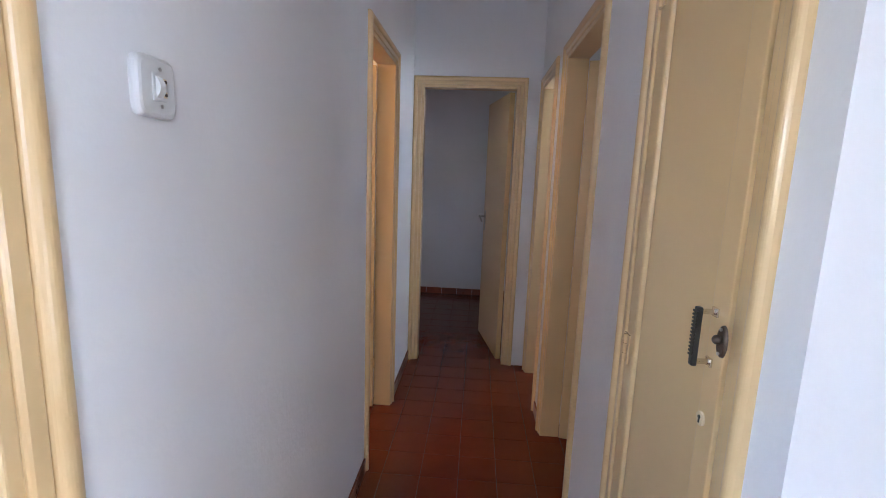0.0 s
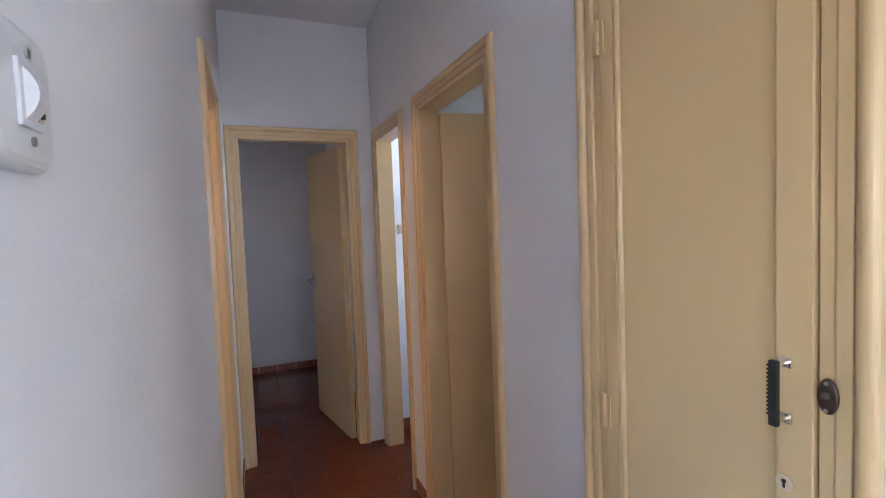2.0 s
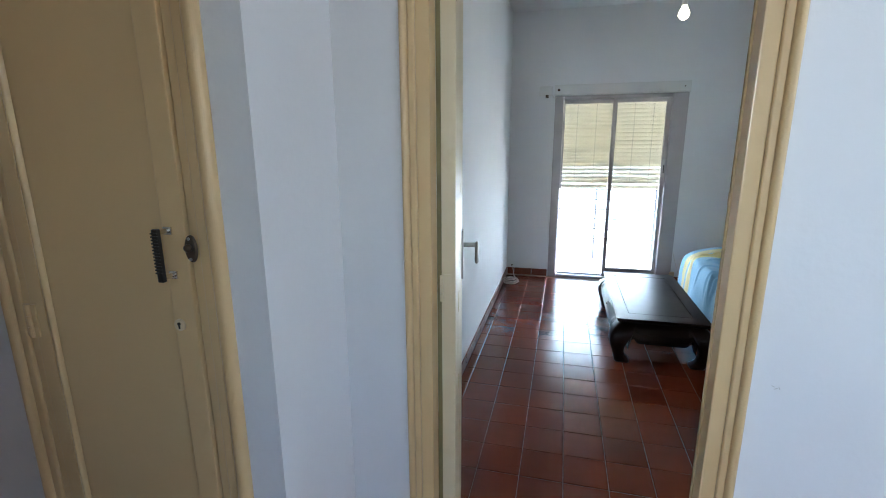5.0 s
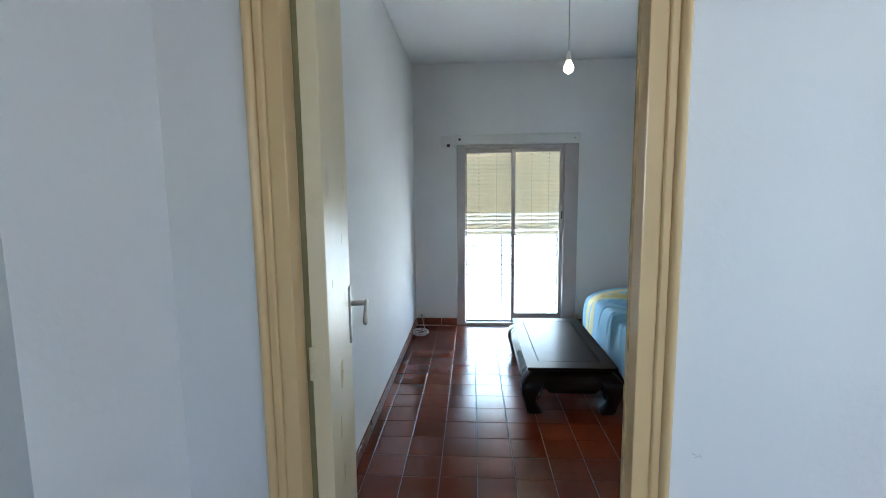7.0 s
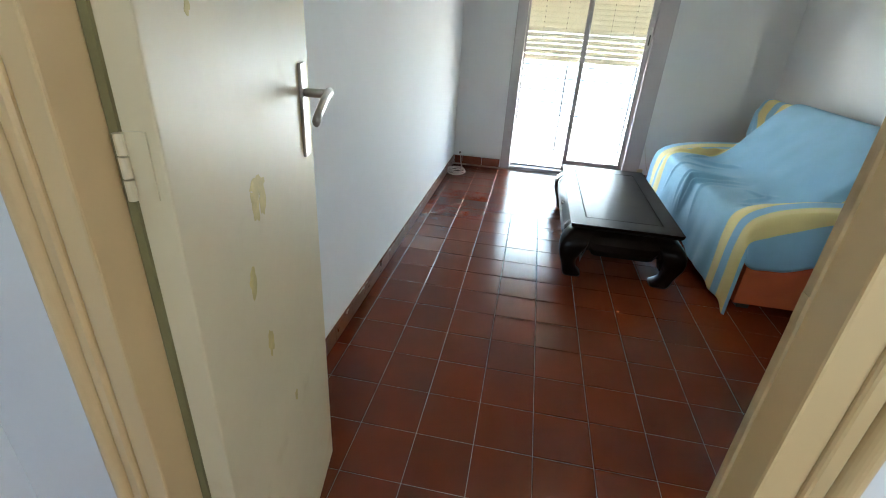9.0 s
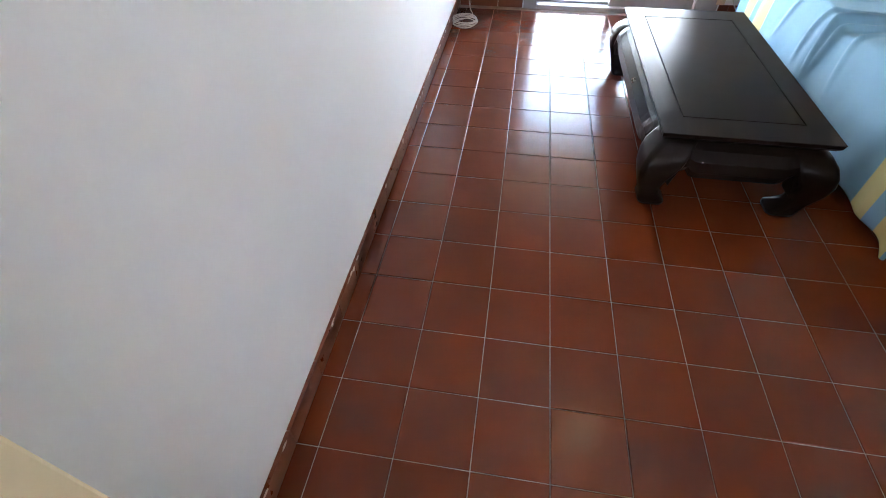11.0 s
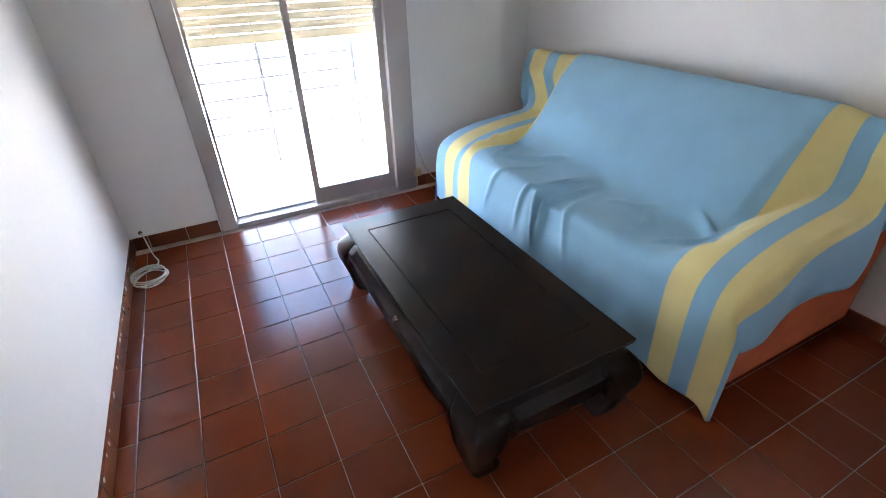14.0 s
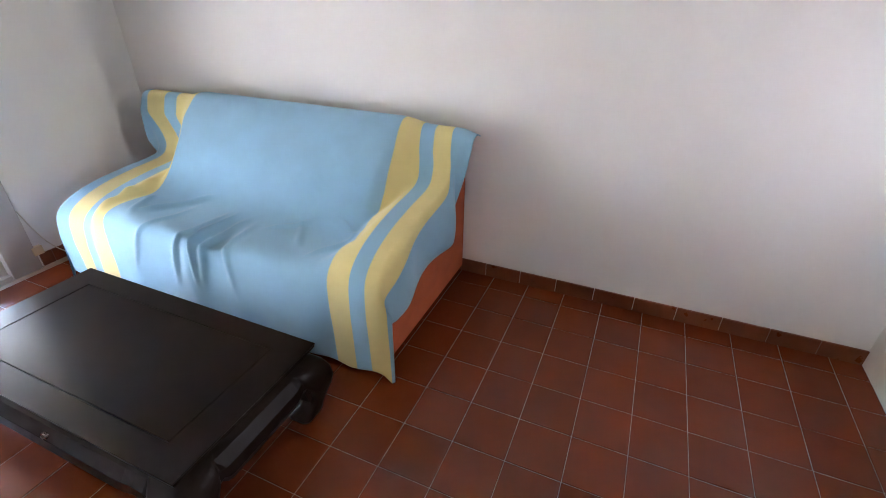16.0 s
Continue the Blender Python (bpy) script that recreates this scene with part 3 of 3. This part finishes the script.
def railing():
    r = thing("balcony_railing", "grey painted iron balcony railing with thin horizontal bars", "railing")
    for y in (1.5, 0.05, -0.66, -1.4):
        part("post", B(6.485, 6.515, y - 0.012, y + 0.012, -0.05, 1.0, bevel=0.002), IRON, r)
    for k in range(6):
        z = 0.225 + k * 0.127
        bm = bmesh.new()
        cyl(bm, 0.0085, 3.4, pose(6.5, 0.0, z, 90), 10)
        part("bar", bm, IRON, r)
    part("handrail", B(6.47, 6.53, -1.7, 1.7, 0.985, 1.02, bevel=0.008), IRON, r)


railing()


# ---- coffee table ----
def coffee_table():
    x0, x1, y0, y1, zt = 3.325, 4.502, -0.485, 0.085, 0.314
    t = thing("coffee_table", "dark espresso wooden low table with curved legs", "coffee table", pose((x0 + x1) / 2, (y0 + y1) / 2, 0))
    L, W = (x1 - x0) / 2, (y1 - y0) / 2

    fb = 0.115
    gap = 0.0042
    # frame boards with a flared edge
    for nm, pts in (("end_board", [(-L, -W), (-L + fb, -W + fb * 0.72), (-L + fb, W - fb * 0.72), (-L, W)]),
                    ("end_board", [(L, W), (L - fb, W - fb * 0.72), (L - fb, -W + fb * 0.72), (L, -W)]),
                    ("side_board", [(-L, W), (-L + fb, W - fb * 0.72), (L - fb, W - fb * 0.72), (L, W)]),
                    ("side_board", [(L, -W), (L - fb, -W + fb * 0.72), (-L + fb, -W + fb * 0.72), (-L, -W)])):
        rings = []
        for z, outer in ((zt, 0.0), (zt - 0.004, -0.002), (zt - 0.016, 0.004), (zt - 0.028, 0.014)):
            ring = []
            for k, (px, py) in enumerate(pts):
                if k in (0, 3):
                    px, py = px - math.copysign(outer, px), py - math.copysign(outer, py)
                ring.append((px, py, z))
            rings.append(ring)
        part(nm, loft(rings), DARKWOOD, t)
    part("panel", B(-L + fb + gap, L - fb - gap, -W + fb * 0.72 + gap, W - fb * 0.72 - gap, zt - 0.022, zt - 0.0005, bevel=0.0012), DARKWOOD, t, "inset dark wooden centre panel")
    part("under_panel", B(-L + 0.04, L - 0.04, -W + 0.04, W - 0.04, zt - 0.05, zt - 0.029), DARKWOOD, t)

    # bulging aprons with an arched lower edge
    def apron(length, m):
        n = 24
        rings = []
        for i in range(n + 1):
            s = -1 + 2 * i / n
            low = 0.150 + 0.032 * math.exp(-((abs(s) - 0.86) / 0.09) ** 2) - 0.05 * max(0.0, (abs(s) - 0.93) / 0.07)
            ring = []
            for f, o in ((0.0, 0.0), (0.18, 0.028), (0.45, 0.052), (0.75, 0.056), (1.0, 0.042)):
                ring.append((s * length, -o, 0.276 + (low - 0.276) * f))
            ring += [(s * length, 0.022, low), (s * length, 0.022, 0.276)]
            rings.append([m @ Vector(p) for p in ring])
        return loft(rings)

    part("apron", apron(L - 0.08, pose(0, -W + 0.035, 0)), DARKWOOD, t, smooth=False)
    part("apron", apron(L - 0.08, pose(0, W - 0.035, 0, 0, 0, 180)), DARKWOOD, t)
    part("apron", apron(W - 0.08, pose(L - 0.035, 0, 0, 0, 0, 90)), DARKWOOD, t)
    part("apron", apron(W - 0.08, pose(-L + 0.035, 0, 0, 0, 0, -90)), DARKWOOD, t)
    # legs: bulging knees that curl in at the foot
    for sx in (-1, 1):
        for sy in (-1, 1):
            prof = ((0.276, 0.000, 0.115), (0.258, 0.028, 0.126), (0.232, 0.052, 0.138), (0.200, 0.066, 0.136), (0.165, 0.070, 0.118), (0.130, 0.064, 0.096), (0.095, 0.052, 0.080), (0.060, 0.040, 0.074), (0.034, 0.034, 0.084), (0.014, 0.030, 0.098), (0.0, 0.024, 0.092))
            rings = []
            for z, o, s in prof:
                cx, cy = -0.032 + o, -0.032 + o
                a, r = s, 0.022
                pts = []
                for px, py, q0 in ((0, 0, 0), (-a, 0, 90), (-a, -a, 180), (0, -a, 270)):
                    ox = cx + px + (-r if px == 0 else r)
                    oy = cy + py + (-r if py == 0 else r)
                    for k in range(4):
                        q = radians(q0 + k * 30)
                        pts.append((ox + r * math.cos(q), oy + r * math.sin(q), z))
                rings.append([((L + px) * sx, (W + py) * sy, pz) for px, py, pz in pts])
            part("leg", loft(rings), DARKWOOD, t, smooth=True)
    # round pull on the long side
    bm = bmesh.new()
    cyl(bm, 0.012, 0.010, pose(-0.052, W + 0.010, 0.235, 90), 20)
    k = part("pull_plate", bm, CHROME, t, "small round metal drawer pull")
    bm = bmesh.new()
    cyl(bm, 0.006, 0.008, pose(-0.052, W + 0.016, 0.235, 90), 14)
    part("pull_centre", bm, BRONZE, k)
    return t


coffee_table()


# ---- sofa and throw ----
SX0, SX1 = 3.20, 5.06
SYF, SYB = -0.70, -1.57


def soft_box(x0, x1, y0, y1, z0, z1, r, seg=4):
    return B(x0, x1, y0, y1, z0, z1, bevel=r, seg=seg)


def sofa():
    s = thing("sofa", "two-seat sofa in orange fabric against the white wall", "sofa")
    part("base", soft_box(SX0 + 0.012, SX1 - 0.012, SYB + 0.01, SYF - 0.055, 0.045, 0.30, 0.02), ORANGE, s)
    part("seat_cushion", soft_box(SX0 + 0.22, SX1 - 0.22, -1.15, SYF - 0.035, 0.27, 0.385, 0.04), ORANGE, s)
    for a, b, low in ((SX0, SX0 + 0.20, 0.0), (SX1 - 0.20, SX1, 0.10)):
        rings = []
        for y, top in ((SYB, 0.755), (-1.49, 0.755 - low), (-1.45, 0.67 - low), (-1.41, 0.53 - low), (-1.08, 0.48 - low), (-0.90, 0.44 - low), (SYF - 0.07, 0.40 - low), (SYF - 0.045, 0.36 - low)):
            w = (b - a) / 2
            ring = [(a, y, 0.05), (a, y, top - 0.06)]
            ring += [(a + w - w * math.cos(q), y, top - 0.06 + 0.055 * math.sin(q)) for q in [i * math.pi / 8 for i in range(1, 8)]]
            ring += [(b, y, top - 0.06), (b, y, 0.05)]
            rings.append(ring)
        part("arm", loft(rings), ORANGE, s)
    rings = []
    for x in (SX0 + 0.32, SX0 + 0.42, (SX0 + SX1) / 2, SX1 - 0.42, SX1 - 0.32):
        rings.append([(x, -1.56, 0.1), (x, -1.56, 0.74), (x, -1.50, 0.80), (x, -1.42, 0.80), (x, -1.40, 0.73), (x, -1.16, 0.37), (x, -1.16, 0.1)])
    part("backrest", loft(rings), ORANGE, s)
    for x in (SX0 + 0.08, SX1 - 0.08):
        for y in (SYB + 0.10, SYF - 0.12):
            part("foot", B(x - 0.03, x + 0.03, y - 0.03, y + 0.03, 0.0, 0.05, bevel=0.004), BLACK, s)


sofa()


def smooth(a, b, v):
    q = min(1.0, max(0.0, (v - a) / (b - a)))
    return q * q * (3 - 2 * q)


def path_point(path, v):
    """A point at the share v of a smooth open path of (y, z) points."""
    n = len(path) - 1
    f = min(max(v, 0.0), 1.0) * n
    i = min(int(f), n - 1)
    q = f - i
    p = [path[max(0, min(n, i + k))] for k in (-1, 0, 1, 2)]
    out = []
    for c in (0, 1):
        a, b, d, e = (k[c] for k in p)
        out.append(0.5 * (2 * b + (d - a) * q + (2 * a - 5 * b + 4 * d - e) * q * q + (3 * b - a - 3 * d + e) * q ** 3))
    return out


def throw():
    """The sheet over the sofa: u runs along it in metres from its end nearest the doorway, v from behind the back down to the floor in front."""
    mid = [(-1.585, 0.62), (-1.575, 0.76), (-1.52, 0.835), (-1.43, 0.845), (-1.33, 0.775), (-1.22, 0.66), (-1.10, 0.515), (-1.00, 0.445), (-0.86, 0.440), (-0.735, 0.442), (-0.685, 0.405), (-0.668, 0.31), (-0.660, 0.20), (-0.650, 0.075)]
    arm = [(-1.585, 0.62), (-1.575, 0.74), (-1.52, 0.812), (-1.44, 0.818), (-1.395, 0.740), (-1.375, 0.650), (-1.30, 0.590), (-1.10, 0.572), (-0.93, 0.552), (-0.790, 0.515), (-0.705, 0.455), (-0.678, 0.34), (-0.672, 0.20), (-0.668, 0.050)]
    U, V = 320, 150
    a, b = 0.09, 1.95
    bm = bmesh.new()
    uvl = bm.loops.layers.uv.new("sheet")
    grid = []
    span = SX1 - SX0
    for i in range(U + 1):
        u = (a + b + 0.05) * i / U
        row = []
        for j in range(V + 1):
            v = j / V
            x = SX0 + (u - a)
            over = 0.0
            if u < a:
                over = a - u
            elif u > b:
                over = u - b
            s = u - a
            near = 1 - smooth(0.13, 0.30, s)
            far = 1 - smooth(0.25, 0.36, span - s)
            w = max(near, far)
            ym, zm = path_point(mid, v)
            ya, za = path_point(arm, max(v, 0.15) if u < a else v)
            za -= 0.092 * far * smooth(0.33, 0.45, v) * (1 - smooth(0.8, 1.0, v))
            y, z = ym + (ya - ym) * w, zm + (za - zm) * w
            # the far end keeps to the arm, the near end hangs over its side
            if u < a:
                k = over / a
                side = smooth(0.25, 0.33, v)
                front = smooth(0.70, 0.86, v)
                drop = 0.022 + 0.245 * side * (1 - front)
                wave = math.sin(v * 29 + 1.0) * (1 - front)
                x = SX0 - 0.010 - 0.075 * k * (1 - side) - side * (0.020 + 0.018 * wave) * math.sin(k * 2.2) - 0.030 * k * front
                z -= drop * k + 0.016 * k * side * math.sin(v * 33) * (1 - front)
                y -= 0.020 * k * front
            if u > b:
                z -= over * 1.2
                x = SX1 + 0.012
            x += 0.13 * smooth(1.45, 1.95, u) * (1 - smooth(0.32, 0.42, v))
            # folds
            seat = smooth(0.46, 0.56, v) * (1 - smooth(0.68, 0.75, v)) * (1 - w)
            hang = smooth(0.72, 0.82, v)
            y += hang * (0.009 * math.sin(u * 15 + 4.0 * noise.noise((u * 2, 0.3, 1.7))) + 0.010 * noise.noise((u * 9.0, 2.0 * v, 3.0))) * (0.3 + 0.7 * smooth(0.8, 1.0, v))
            z += seat * (0.016 * noise.noise((u * 2.6, v * 7.0, 0.0)) + 0.010 * noise.noise((u * 7.0 + v * 9, v * 6.0, 4.0)))
            c = s - 0.82
            dip = math.exp(-(c / 0.09) ** 2) * smooth(0.50, 0.66, v) * (1 - 0.6 * smooth(0.78, 1.0, v))
            z -= 0.022 * dip * (1 - hang)
            y -= 0.022 * dip * hang
            ridge = math.exp(-((c - 0.10) / 0.045) ** 2) * smooth(0.54, 0.66, v) * (1 - smooth(0.86, 1.0, v))
            z += 0.014 * ridge * (1 - hang)
            y += 0.014 * ridge
            for cc, ww, aa, lean in ((0.02, 0.016, 0.013, 0.10), (0.075, 0.013, 0.016, -0.06), (0.15, 0.020, 0.011, 0.25), (-0.09, 0.018, 0.007, -0.3), (0.38, 0.016, 0.006, 0.4)):
                g = math.exp(-((c - cc - lean * (v - 0.70)) / ww) ** 2) * smooth(0.54, 0.66, v) * (1 - smooth(0.80, 0.95, v))
                z += 1.9 * aa * g * (1 - hang)
                y += 1.4 * aa * g
            for cc, ww, aa, lean, va, vb in ((0.42, 0.024, 0.016, 1.6, 0.50, 0.66), (-0.30, 0.018, 0.012, -1.2, 0.52, 0.64), (-0.52, 0.016, 0.010, 0.9, 0.54, 0.67), (0.62, 0.018, 0.010, -0.8, 0.55, 0.69), (-0.15, 0.02, 0.010, 2.2, 0.50, 0.60), (-0.60, 0.02, 0.014, -2.0, 0.48, 0.58)):
                g = math.exp(-((c - cc - lean * (v - 0.58)) / ww) ** 2) * smooth(va, va + 0.04, v) * (1 - smooth(vb - 0.04, vb, v)) * (1 - w)
                z += 1.4 * aa * g
            back = smooth(0.24, 0.34, v) * (1 - smooth(0.44, 0.52, v))
            y += back * (0.016 * noise.noise((u * 2.2 + v * 3, v * 5, 9.0)) + 0.009 * noise.noise((u * 6, v * 14, 2.0)))
            # puckers where the sheet climbs the arms
            crease = math.exp(-((w - 0.5) / 0.28) ** 2) * smooth(0.40, 0.50, v) * (1 - smooth(0.62, 0.72, v))
            z += crease * 0.030 * noise.noise((u * 9, v * 22, 5.0))
            y += crease * 0.026 * noise.noise((u * 8, v * 19, 8.0))
            # wavy hem, longest at the near corner
            hem = smooth(0.90, 1.0, v)
            z += hem * (0.030 * noise.noise((u * 3.1, 0.0, 6.0)) + 0.012 * math.sin(u * 19))
            corner = 1 - smooth(0.0, 0.10, u)
            z -= hem * corner * 0.050
            z = max(z, 0.006)
            row.append((bm.verts.new((x, y, z)), u, v))
        grid.append(row)
    for i in range(U):
        for j in range(V):
            q = [grid[i][j], grid[i + 1][j], grid[i + 1][j + 1], grid[i][j + 1]]
            f = bm.faces.new([k[0] for k in q])
            f.smooth = True
            for lp, k in zip(f.loops, q):
                lp[uvl].uv = (k[1] + 0.10 * (k[2] - 0.5), k[2])
    ob = new("sofa_throw", mesh_of("sofa_throw", bm, THROW, True))
    tagged(ob, "light blue cotton throw with yellow stripes draped over the sofa", "throw")
    sol = ob.modifiers.new("thick", "SOLIDIFY")
    sol.thickness, sol.offset = 0.004, 0.0


throw()


# ---- pendant bulb ----
def pendant():
    p = thing("pendant_lamp", "bare lit bulb on a thin hanging cord", "pendant lamp", pose(3.36, -0.14, 0.012))
    tube("cord", [(0, 0, HL - 0.012), (0.004, 0.003, 2.5), (0, 0, 2.22)], 0.003, CABLE, p)
    bm = bmesh.new()
    cyl(bm, 0.016, 0.05, pose(0, 0, 2.205), 18, top=0.012)
    part("socket", bm, SWITCH, p)
    prof = ((2.182, 0.012), (2.170, 0.015), (2.155, 0.024), (2.140, 0.029), (2.125, 0.027), (2.113, 0.018), (2.106, 0.006))
    part("bulb", loft([[(r * math.cos(q), r * math.sin(q), z) for q in [i * math.pi / 10 for i in range(20)]] for z, r in prof]), GLOW, p, "glowing warm glass bulb", smooth=True).visible_shadow = False


pendant()


# ---- cables ----
def coil():
    pts = [(XW - 0.004, 0.985, 0.098), (XW - 0.03, 0.975, 0.095), (XW - 0.06, 0.965, 0.05), (XW - 0.12, 0.95, 0.008), (XW - 0.22, 0.91, 0.006)]
    rnd = random.Random(7)
    for k in range(44):
        q = k * 0.62 + 0.6
        r = 0.082 + rnd.uniform(-0.010, 0.010)
        pts.append((4.99 + r * math.cos(q), 0.955 + 0.95 * r * math.sin(q), 0.008 + 0.0009 * k))
    c = tagged(tube("coiled_cable", pts, 0.0035, CABLE), "coil of grey-white cable lying in the corner", "cable")
    e = tagged(new("cable_outlet", mesh_of("cable_outlet", cyl(bmesh.new(), 0.010, 0.008, pose(XW - 0.003, 0.985, 0.10, 0, 90), 14), BRONZE)), "small dark cable hole in the wall", "cable outlet")


coil()


def phone_socket():
    s = thing("cable_socket", "small beige cable socket above the skirting", "socket", pose(XW, -0.665, 0.105))
    part("body", B(-0.030, 0.0, -0.025, 0.025, -0.025, 0.022, bevel=0.004), BEIGE, s)
    tagged(tube("loose_cable", [(XW - 0.012, -0.66, 0.34), (XW - 0.014, -0.69, 0.22), (XW - 0.02, -0.735, 0.10), (XW - 0.05, -0.79, 0.03), (XW - 0.09, -0.83, 0.006), (XW - 0.11, -0.86, 0.012), (XW - 0.08, -0.88, 0.03), (XW - 0.06, -0.84, 0.04), (XW - 0.09, -0.80, 0.02), (XW - 0.13, -0.86, 0.006), (XW - 0.15, -0.95, 0.006)], 0.003, CABLE), "pale loose cable beside the balcony door", "cable")


phone_socket()


# ---- bathroom pipe seen through its doorway ----
def pipe_box():
    s = thing("wall_pipe", "white wall pipe ending in a small box", "pipe", pose(1.22, 4.05, 1.49))
    bm = bmesh.new()
    cyl(bm, 0.009, 0.26, pose(-0.11, -0.012, 0, 0, 90), 12)
    part("pipe", bm, WHITEFRAME, s)
    part("box", B(-0.02, 0.06, -0.045, 0.0, -0.03, 0.04, bevel=0.004), BEIGE, s)


pipe_box()


# ---- skirting: one tile after another ----
def skirting(name, axis, pos, side, a0, a1, first, label="terracotta tile skirting along the wall"):
    """Tiles along a wall: axis is the direction they face; side the way they stand proud of pos."""
    s = thing(name, label, "skirting", kind="structure")
    a = first
    while a > a0:
        a -= TS
    k = 0
    cache = {}
    while a < a1:
        b0, b1 = max(a, a0) + 0.0015, min(a + TS, a1) - 0.0015
        if b1 - b0 > 0.012:
            w = round(b1 - b0, 4)
            if w not in cache:
                bm = B(0, 0.009, 0, w, 0.0, 0.073)
                cache[w] = mesh_of("skirting_tile", bm, SKIRT)
            o = new("skirting_tile", cache[w])
            o.parent = s
            if axis == "x":
                o.matrix_world = pose(pos, b0, 0.0005) if side > 0 else pose(pos - 0.009, b0, 0.0005)
            else:
                o.matrix_world = pose(b1, pos, 0.0005, 0, 0, 90) if side > 0 else pose(b1, pos - 0.009, 0.0005, 0, 0, 90)
            k += 1
        a += TS
    return s


PLAIN_SKIRTING = skirting("baseboard_plain", "y", YA, -1, XR, XW, GX)
skirting("baseboard_sofa", "y", YB, 1, XR, XW, GX + 0.05)
skirting("baseboard_balcony", "x", XW, -1, 0.60, YA - 0.01, GY - 0.02)
skirting("baseboard_balcony_far", "x", XW, -1, -1.33, -0.668, GY)
skirting("baseboard_corridor", "x", XL, 1, 0.97, 2.50, 1.0)
skirting("baseboard_corridor_end", "x", XL, 1, 3.25, YE, 1.0)
skirting("baseboard_pier", "x", XC, -1, 1.72, 2.17, 1.0)
skirting("baseboard_pier_far", "x", XC, -1, 3.03, 3.22, 1.0)
skirting("baseboard_bedroom", "y", 6.03, -1, -1.4, XC, 0.0)
skirting("baseboard_bathroom", "y", 4.05, -1, XC + 0.1, 2.7, 0.0)
skirting("baseboard_lobby", "x", XD, -1, -1.3, 0.09, 0.0)
skirting("baseboard_lobby_return", "x", XD, -1, 0.84, YR, 0.0)

CHIP = mat("chipped_plaster", (0.78, 0.74, 0.68), 0.9, 0.08, 60, 0.2, 200)
rnd = random.Random(23)
for k in range(30):
    cx, w, h = rnd.uniform(1.75, 5.1), rnd.uniform(0.004, 0.016), rnd.uniform(0.004, 0.013)
    ring = []
    for i in range(9):
        q = i * math.tau / 9
        r = rnd.uniform(0.55, 1.1)
        ring.append((w * r * math.cos(q), h * r * math.sin(q)))
    bm = loft([[(px, 0.0, pz) for px, pz in ring], [(px, -0.0012, pz) for px, pz in ring]])
    o = part("plaster_chip", bm, CHIP, PLAIN_SKIRTING, "small white plaster chip")
    o.matrix_world = pose(cx, YA - 0.0088, 0.0745 - h * rnd.uniform(0.2, 0.9))


# ---- floor tiles ----
def tile_mesh():
    bm = bmesh.new()
    h, c = TS / 2 - 0.0012, 0.0016
    rings = [[(sx * (h - o), sy * (h - o), z) for sx, sy in ((-1, -1), (1, -1), (1, 1), (-1, 1))] for o, z in ((0.0, -0.006), (0.0, -0.0012), (c, 0.0))]
    vs = [[bm.verts.new(p) for p in r] for r in rings]
    for a, b in zip(vs, vs[1:]):
        for i in range(4):
            bm.faces.new((a[i], a[(i + 1) % 4], b[(i + 1) % 4], b[i]))
    bm.faces.new(vs[-1])
    return mesh_of("tile", bm, TILE)


TILE_MESH = tile_mesh()
rnd = random.Random(11)
rest = []
count = 0
for i in range(-30, 12):
    for j in range(-14, 30):
        cx, cy = GX + (i + 0.5) * TS, GY + (j + 0.5) * TS
        if not (-1.9 < cx < XW + (0.1 if cy < -1.4 else 0.0) and -1.7 < cy < 6.1):
            continue
        if cx > XR and cy > YA + 0.11 and (cx > 2.7 or cy < 1.9):
            continue
        turn, tip = rnd.choice((0, 90, 180, 270)), rnd.uniform(-0.0004, 0.0004)
        tilt = (rnd.uniform(-0.18, 0.18), rnd.uniform(-0.18, 0.18))
        if cx > XR - 0.05 and cy < YA + 0.08 and count < 300:
            o = new("tile", TILE_MESH)
            o.parent = floor
            o.matrix_world = pose(cx, cy, tip, tilt[0], tilt[1], turn)
            count += 1
        else:
            rest.append((cx, cy, tip))
bm = bmesh.new()
verts, faces = [], []
h, c = TS / 2 - 0.0012, 0.0016
for cx, cy, tip in rest:
    n = len(verts)
    for o, z in ((0.0, -0.006), (0.0, -0.0012), (c, 0.0)):
        verts += [(cx + sx * (h - o), cy + sy * (h - o), z + tip) for sx, sy in ((-1, -1), (1, -1), (1, 1), (-1, 1))]
    for r in (0, 4):
        faces += [(n + r + k, n + r + (k + 1) % 4, n + r + 4 + (k + 1) % 4, n + r + 4 + k) for k in range(4)]
    faces.append((n + 8, n + 9, n + 10, n + 11))
bm.free()
me = bpy.data.meshes.new("corridor_tiles")
me.from_pydata(verts, [], faces)
me.materials.append(TILE)
field = new("corridor_tiles", me)
field.parent = corridor_floor
tagged(field, "dark red terracotta tiles of the corridor", kind="stuff")
